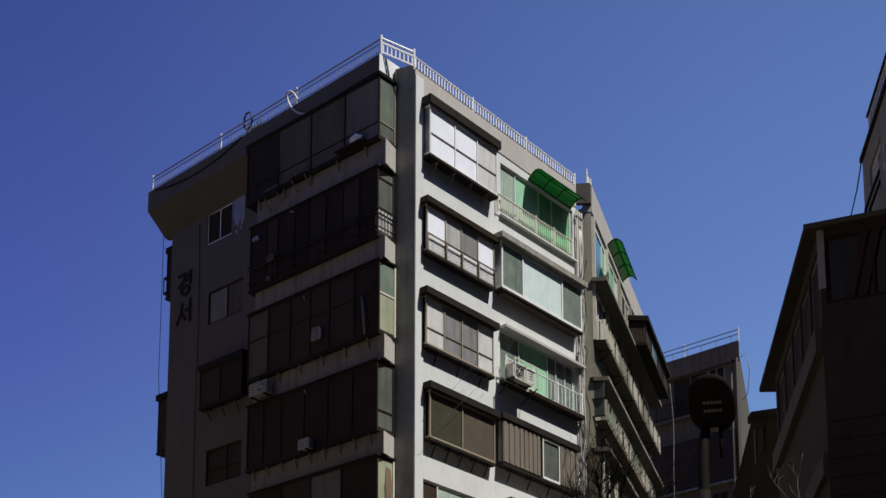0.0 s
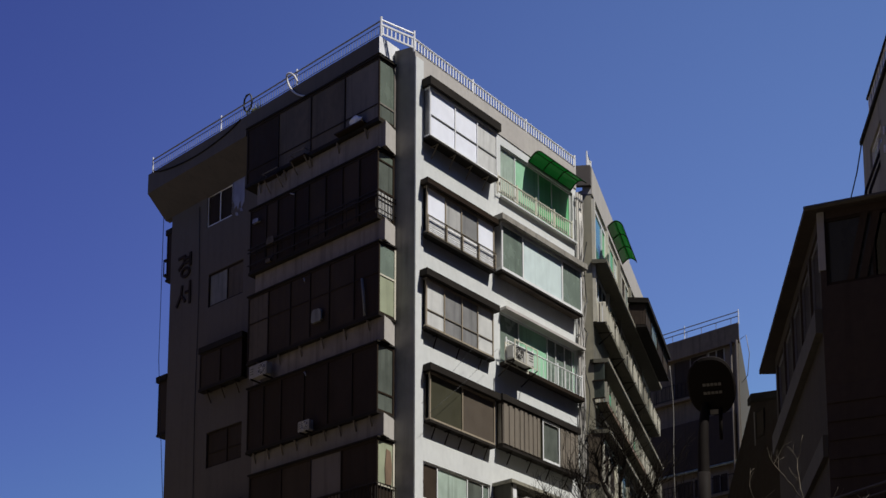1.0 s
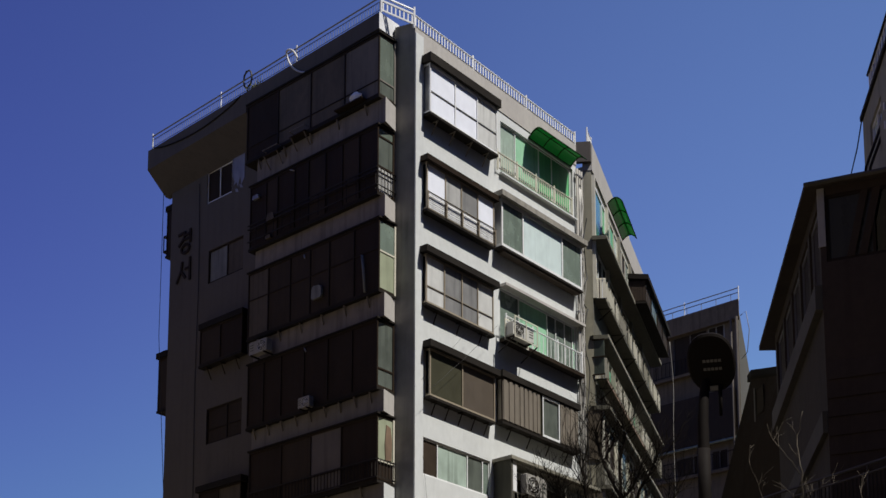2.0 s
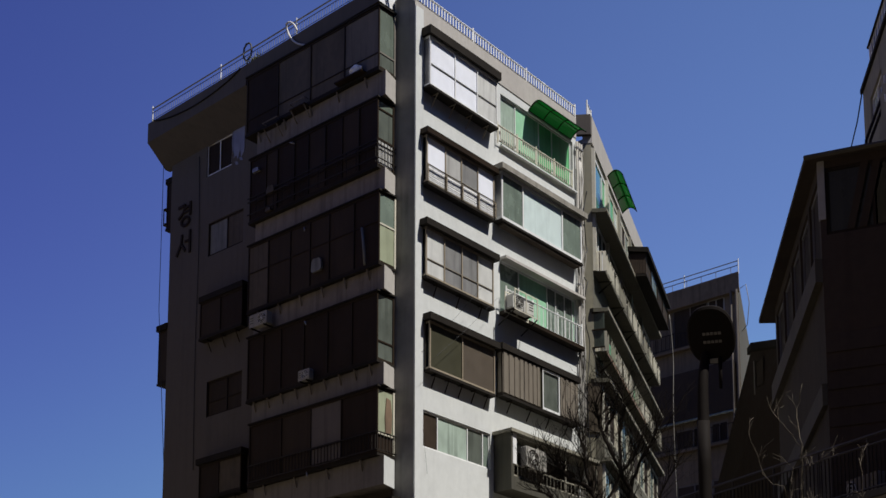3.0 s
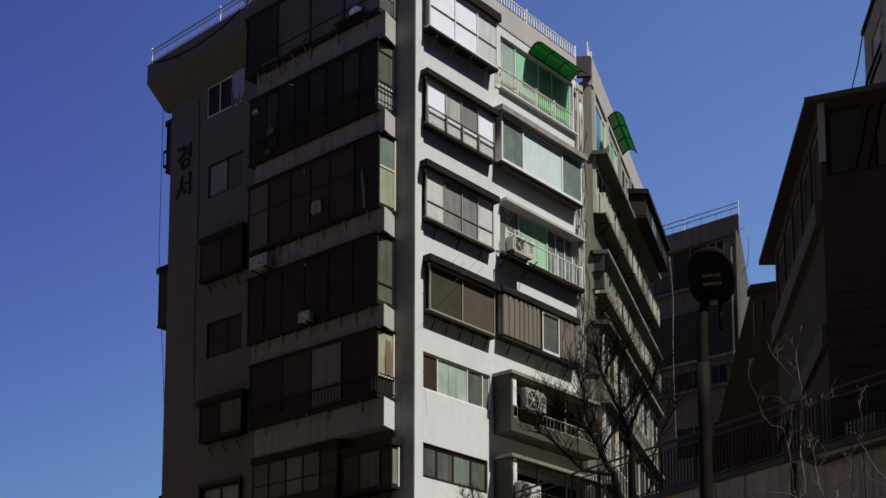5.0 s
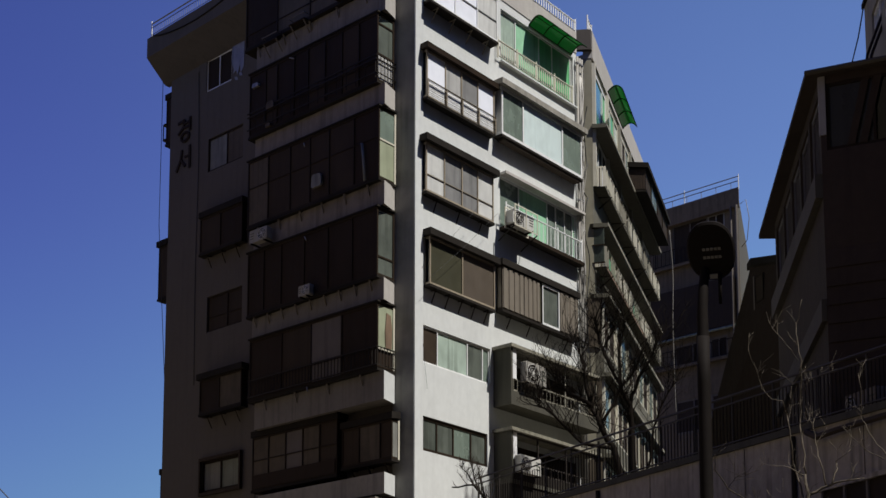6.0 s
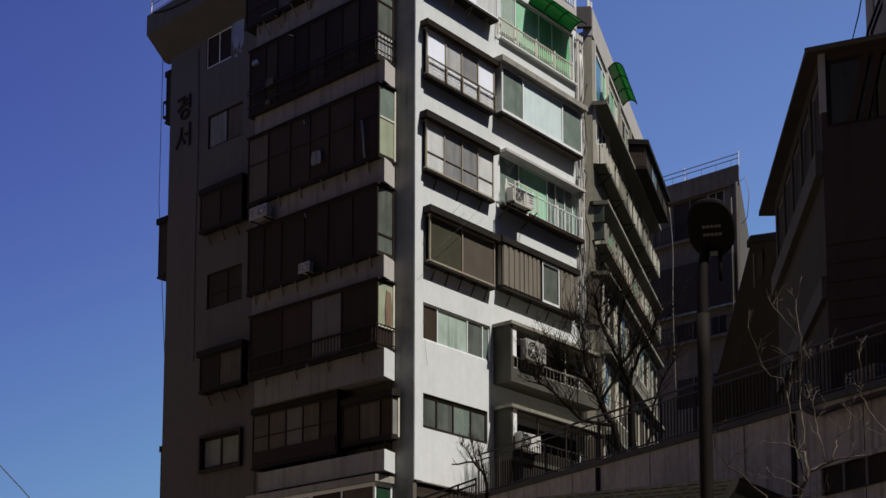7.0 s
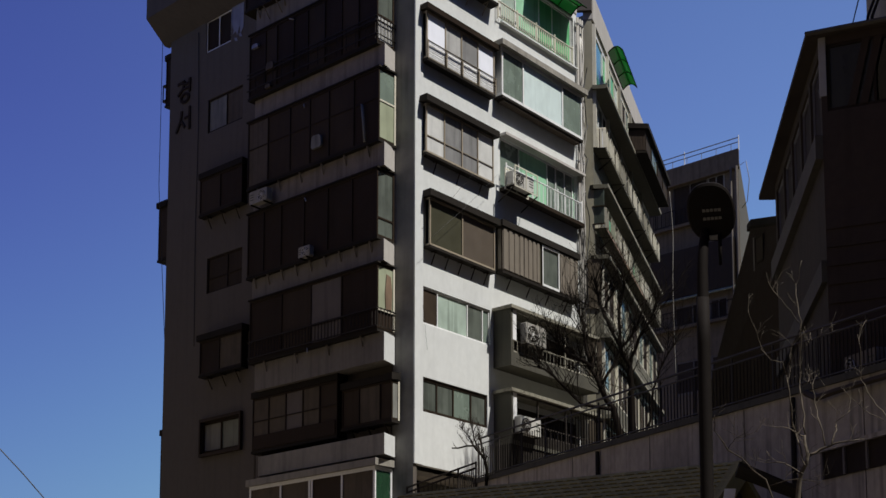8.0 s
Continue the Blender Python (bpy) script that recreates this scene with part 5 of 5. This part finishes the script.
down = Vector((-0.5, -0.6, -0.72)).normalized()
length, w_c = (rb - ra).length, 0.115
up = along.cross(down).normalized()
up = up if up.z > 0 else -up
part("roof_deck", Shape().hexa([p + up * h for h in (-0.2, -0.03) for p in (ra, rb, rb + down * 3, ra + down * 3)]), TAR, hut)
back_way = Vector((0.5, 0.6, -0.72)).normalized()
part("roof_deck", Shape().hexa([p + Vector((0, 0, h)) for h in (-0.16, -0.02) for p in (ra, rb, rb + back_way * 2.2, ra + back_way * 2.2)]), SHINGLE, hut)
part("gable_wall", Shape().prism([ra + along * 0.3 + Vector((0, 0, -0.2)), ra + along * 0.3 + down * 2.4, ra + along * 0.3 + back_way * 2.0], [ra + along * 0.45 + Vector((0, 0, -0.2)), ra + along * 0.45 + down * 2.4, ra + along * 0.45 + back_way * 2.0]), OCHRE, hut)
part("verge_board", Shape().hexa([p - along * k + up * h for h in (-0.26, 0.03) for k, p in ((0.06, ra), (-0.02, ra), (-0.02, ra + down * 3), (0.06, ra + down * 3))]), SHINGLE, hut)
edge = ((0.002, 0), (0.298, 0), (0.298, w_c), (0.265, w_c), (0.25, w_c * 0.7), (0.05, w_c * 0.7), (0.035, w_c), (0.002, w_c))


def shingle_tab(sh, o):
    return sh.prism([o + along * x + down * y - up * 0.02 for x, y in edge], [o + along * x + down * y + up * (0.012 * y / w_c) for x, y in edge])


def tab_places(rows_from, rows_to):
    return [ra + along * (0.3 * i + 0.15 * (j % 2)) + down * (w_c * j) + up * 0.01 for j in range(rows_from, rows_to) for i in range(int(length / 0.3))]


part("edge_strip", Shape().hexa([p + up * h for h in (-0.02, 0.014) for p in (ra, ra + along * 0.17, ra + along * 0.17 + down * 2.9, ra + down * 2.9)]), SHINGLE, hut)
repeat("shingle", shingle_tab(Shape(), Vector((0, 0, 0))), SHINGLE, hut, tab_places(0, 13))
sh = Shape()
for o in tab_places(13, 25):
    shingle_tab(sh, o)
tagged(part("shingle_field", sh, SHINGLE, hut), kind="stuff")
part("wall", Shape().hexa([Vector((p.x, p.y, z)) for z in (0, 4.6) for p in (ra + down * 2.4, rb + down * 2.4, rb + down * 0.4, ra + down * 0.4)]), WALLCON, hut)

lean = [Vector((4.70, 37.2, 5.66)), Vector((5.62, 36.9, 5.22)), Vector((5.9, 38.6, 5.2)), Vector((4.9, 39.4, 5.7))]
part("lean_to_roof", Shape().prism(lean, [p + Vector((0, 0, 0.06)) for p in lean]), TAR, hut, "dark sheet of a lean-to roof")
part("white_board", Shape().hexa([Vector((x + k, y, z)) for k, z in ((-0.03, 5.0), (0.03, 5.36)) for x, y in ((4.52, 37.95), (4.70, 37.95), (4.70, 37.99), (4.52, 37.99))]), PANEL, hut, "white painted board under the eave")

# ---- street lamp ----
LX, LY = (3.38, 30.00)
hz = 7.9
lampost = thing("street_lamp", (LX, LY, 0), "dark street lamp with a flat round head, unlit", "street lamp")
part("pole", Shape().tube([(LX - 0.01, LY, 7.05 * i / 12) for i in range(13)], 0.093, 0.086, 14), LAMPGREY, lampost, smooth=True)
part("arm", Shape().tube([(LX - 0.01, LY, 7.0), (LX - 0.01, LY, 7.06), (LX - 0.01, LY, 7.4), (LX + 0.01, LY + 0.02, 7.7), (LX + 0.05, LY + 0.1, 7.95), (LX + 0.09, LY + 0.14, 8.12)], 0.084, 0.056, 14), LAMPGREY, lampost, smooth=True)
part("bracket", Shape().tube([(LX + 0.24, LY + 0.1, 7.98), (LX + 0.24, LY + 0.1, 7.5)], 0.03, 0.022, 8), LAMPGREY, lampost, smooth=True)
at = Vector((3.49, 29.90, 8.15))
look_dir = Vector((-0.12, -0.75, -0.65)).normalized()
side = Vector((0.97, -0.1, 0.12))
side = (side - look_dir * side.dot(look_dir)).normalized()
rise = side.cross(look_dir).normalized()
rise = rise if rise.z > 0 else -rise
ring = []
for i in range(32):
    a = i * math.pi / 16
    ring.append((0.31 * math.copysign(abs(math.cos(a)) ** 0.85, math.cos(a)), 0.43 * math.copysign(abs(math.sin(a)) ** 0.85, math.sin(a))))
head = Shape()
layers = [(0.94, 0.0), (1.0, 0.025), (0.98, 0.07), (0.8, 0.12), (0.45, 0.15)]
for k, dep in layers:
    head.v += [at + side * x * k + rise * y * k - look_dir * dep for x, y in ring]
for l in range(len(layers) - 1):
    head.f += [(l * 32 + i, l * 32 + (i + 1) % 32, (l + 1) * 32 + (i + 1) % 32, (l + 1) * 32 + i) for i in range(32)]
head.f += [tuple(range(32)), tuple(range(128, 160))]
hd = part("head", head, LAMPGREY, lampost)
for k in (0.045, -0.075):
    for i in range(5):
        c = at + side * (-0.09 + 0.05 * i) + rise * k + look_dir * 0.004
        part("led", Shape().hexa([c + side * x + rise * y + look_dir * h for h in (0, 0.008) for x, y in ((-0.019, -0.02), (0.019, -0.02), (0.019, 0.02), (-0.019, 0.02))]), LED, hd)
c = at - rise * 0.36 + look_dir * 0.004
part("sticker", Shape().hexa([c + side * x + rise * y + look_dir * h for h in (0, 0.008) for x, y in ((-0.055, -0.035), (0.055, -0.035), (0.055, 0.035), (-0.055, 0.035))]), GREYP, hd)


# ---- bare trees ----
def bare_tree(name, limbs, label, bark, twig, seed, twigs=14, reach=1.0, thin=0.012, rise=0.35, forks=2, bend=0.3, slim=0.24):
    """Limbs are polylines with a radius at their start; fine twigs fork off their outer halves."""
    rng = random.Random(seed)
    ob = thing(name, limbs[0][1][0], label, "tree")
    small = []
    for radius, pts in limbs:
        pts = [Vector(p) for p in pts]
        fine = [pts[0]]
        for a, b in zip(pts, pts[1:]):
            k = (b - a).length * 0.05
            fine += [a.lerp(b, 0.33) + Vector((rng.uniform(-k, k), rng.uniform(-k, k), rng.uniform(-k, k))), a.lerp(b, 0.67) + Vector((rng.uniform(-k, k), rng.uniform(-k, k), rng.uniform(-k, k))), b]
        part("trunk" if radius > 0.07 else "limb", Shape().tube(fine, radius, radius * 0.35, 7), bark, ob, smooth=True)
        heading = (fine[-1] - fine[0]).normalized()
        for _ in range(twigs):
            t = rng.uniform(0.25, 1.0) * (len(fine) - 1)
            i = min(int(t), len(fine) - 2)
            small.append((fine[i].lerp(fine[i + 1], t - i), heading, reach * rng.uniform(0.4, 1.0), max(min(radius * slim, 0.016), thin), 0))
    sh = Shape()
    while small:
        p, heading, span, r, depth = small.pop()
        d = (heading * 0.7 + Vector((rng.uniform(-1, 1), rng.uniform(-1, 1), rng.uniform(-0.5, 1) + rise))).normalized()
        pts = [p]
        for k in range(4):
            d = (d + Vector((rng.uniform(-bend, bend), rng.uniform(-bend, bend), rng.uniform(-0.7 * bend, bend)))).normalized()
            pts.append(pts[-1] + d * span / 4)
        sh.tube(pts, r, max(r * 0.4, 0.0022), 4)
        if depth < forks:
            for k in range(rng.choice((2, 3))):
                small.append((pts[rng.randint(1, 4)], d, span * rng.uniform(0.4, 0.75), r * 0.6, depth + 1))
    tagged(part("twig_spray", sh, twig, ob), kind="stuff")
    return ob


def limbs(rows):
    """Limbs near one upright plane each: (radius, y, ((x, z), ...)), bent a little in depth."""
    return [(r, [(x, y + 0.12 * math.sin(1.7 * i + 9 * r * y), z) for i, (x, z) in enumerate(pts)]) for r, y, pts in rows]


bare_tree("bare_tree", limbs((
    (0.125, 68, ((5.39, 9.0), (4.95, 10.69), (4.55, 11.36), (4.31, 11.89))),
    (0.069, 67.8, ((4.31, 11.85), (3.93, 12.1), (3.54, 12.36), (3.28, 12.73))),
    (0.062, 67.6, ((4.88, 10.6), (4.05, 10.75), (3.5, 11.25), (3.07, 11.7), (2.7, 11.85))),
    (0.056, 67.8, ((4.31, 11.85), (4.14, 12.66), (4.1, 13.16), (3.9, 13.74))),
    (0.125, 68.4, ((5.55, 9.0), (5.52, 11.11), (5.5, 11.95), (5.01, 12.96))),
    (0.069, 68.4, ((5.01, 12.96), (4.77, 13.47), (4.61, 13.97), (4.48, 14.48))),
    (0.056, 68.5, ((5.52, 12.0), (5.78, 12.82), (6.12, 13.33), (6.38, 14.01))),
    (0.050, 68, ((4.59, 11.3), (5.14, 12.36), (5.57, 12.89), (5.91, 13.65))),
    (0.044, 69, ((5.86, 9.0), (6.21, 11.36), (6.56, 12.21), (6.99, 12.97))),
    (0.050, 68.4, ((5.26, 12.45), (5.19, 13.47), (5.37, 14.31), (5.3, 15.0))),
)), "bare dark-barked tree leaning behind the fence", BARK, BARK, 3, 30, 1.35, 0.008)
bare_tree("bare_tree", limbs((
    (0.046, 33, ((4.93, 4.0), (5.01, 4.96), (5.12, 5.34), (5.1, 5.62))),
    (0.0135, 33, ((5.1, 5.62), (5.07, 6.02), (5.07, 6.42), (5.08, 6.82), (5.08, 7.23), (5.05, 7.56), (5.06, 7.8), (5.13, 8.13))),
    (0.016, 33, ((5.07, 5.18), (5.04, 5.46), (4.98, 5.7), (4.92, 6.02), (4.87, 6.34), (4.88, 6.5))),
    (0.0085, 33, ((4.88, 6.48), (4.8, 6.65), (4.66, 6.68), (4.54, 6.86), (4.47, 7.11), (4.33, 7.39))),
    (0.008, 33, ((4.88, 6.5), (4.93, 6.74), (4.95, 6.95))),
    (0.007, 33, ((5.08, 7.25), (4.88, 7.46), (4.69, 7.7))),
    (0.007, 33, ((5.07, 6.31), (5.17, 6.37), (5.23, 6.41))),
    (0.006, 33, ((5.08, 6.86), (5.25, 6.98), (5.35, 7.03))),
    (0.01, 33, ((5.1, 5.6), (4.87, 5.7), (4.63, 5.76))),
    (0.024, 33.2, ((5.15, 5.33), (5.37, 5.46), (5.65, 5.54), (5.97, 5.59))),
    (0.014, 33.2, ((5.49, 5.5), (5.58, 5.72), (5.59, 5.84), (5.79, 6))),
    (0.012, 33.2, ((5.41, 5.49), (5.34, 5.8), (5.3, 6.12), (5.28, 6.41))),
    (0.012, 33, ((5.05, 5.07), (4.77, 5.22), (4.54, 5.25))),
)), "bare pale-twigged tree before the retaining wall", PALEBARK, TWIG, 11, 4, 0.34, 0.003, 0.1, 1, 0.2, 0.13)
bare_tree("bare_tree", limbs((
    (0.0148, 32.4, ((4.78, 4.0), (4.45, 4.93), (3.95, 5.36), (3.76, 5.61), (3.75, 5.81))),
    (0.0052, 32.4, ((3.95, 5.36), (4.05, 5.51), (4.37, 5.6))),
    (0.0089, 32.4, ((4.5, 4.85), (4.9, 4.93), (5.2, 4.88))),
)), "bare thin tree leaning beside the retaining wall", LIMB, LIMB, 6, 6, 0.4, 0.0035, 0.2, 1, 0.12, 0.14)
bare_tree("bare_tree", limbs((
    (0.0105, 33, ((6.8, 5.22), (6.24, 5.86), (6.08, 6.14), (5.93, 6.44), (5.92, 6.74), (5.88, 7.05))),
    (0.007, 33, ((6.24, 5.85), (5.95, 5.96), (5.71, 6.2))),
)), "bare pale-twigged young tree before the retaining wall", PALEBARK, TWIG, 4, 4, 0.3, 0.003, 0.3, 1, 0.2, 0.14)
bare_tree("bush", limbs((
    (0.05, 60, ((1.13, 7.4), (1.07, 8.27), (0.78, 8.63), (0.23, 8.59))),
    (0.03, 60, ((1.06, 8.25), (0.98, 8.7), (0.9, 8.99))),
    (0.025, 60, ((0.78, 8.63), (0.67, 8.89), (0.41, 9.14))),
    (0.02, 60, ((0.88, 8.5), (0.78, 8.92), (0.74, 9.18))),
)), "bare leafless bush at the end of the fence", BARK, LIMB, 9, 12, 0.35, 0.008, 0.7)

# ---- cables and the distant roof ----
pipe("cable", [Vector((-9.85, 79.5, 25.3)), Vector((-9.86, 79.5, 20.0)), Vector((-9.5, 79.5, 14.0)), Vector((-9.36, 79.5, 12.4))], 0.012, CABLE, "thin cable hanging down the block's far edge", "cable")
pipe("cable", [Vector((-14.77, 70.00, 11.1)), Vector((-13.24, 70.00, 9.72)), Vector((-12.53, 70.00, 8.99)), Vector((-11.87, 70.00, 8.25)), Vector((-10.5, 70.00, 6.5))], 0.018, CABLE, "thin black overhead cable", "cable")
dist = thing("distant_house", (-28.0, 160.0, 0.0), "distant low house with a pale roof edge", "house")
D_ = Frame((-30.8, 160.0), (1, 0), (0, -1))
part("wall", Shape().box(D_, 0, 4.4, -6, 0, 0, 16.560000000000002), CEMENT, dist)
part("roof", Shape().box(D_, -0.2, 4.6, -6.2, 0.2, 16.560000000000002 + 0.002, 16.76), OCHRE, dist)

# ---- unseen plain blocks, added beside and behind the camera to cut sky fill ----
for x0, x1, y0, y1, h in ((-34, -23, -20, 90, 25), (-23, 26, -30, -20, 58), (16, 29, 46.5, 58, 25), (16, 27, 28.5, 46, 40), (30, 46, -30, 115, 48)):
    ob = thing("sky_blocker", ((x0 + x1) / 2, (y0 + y1) / 2, 0), "unseen plain brown block added to hold back sky light", "wall", kind="structure")
    S_ = Frame((x0, y0), (1, 0), (0, 1))
    part("front_wall", Shape().box(S_, 0, x1 - x0, 0, y1 - y0, 0, h), BLOCKERS, ob)
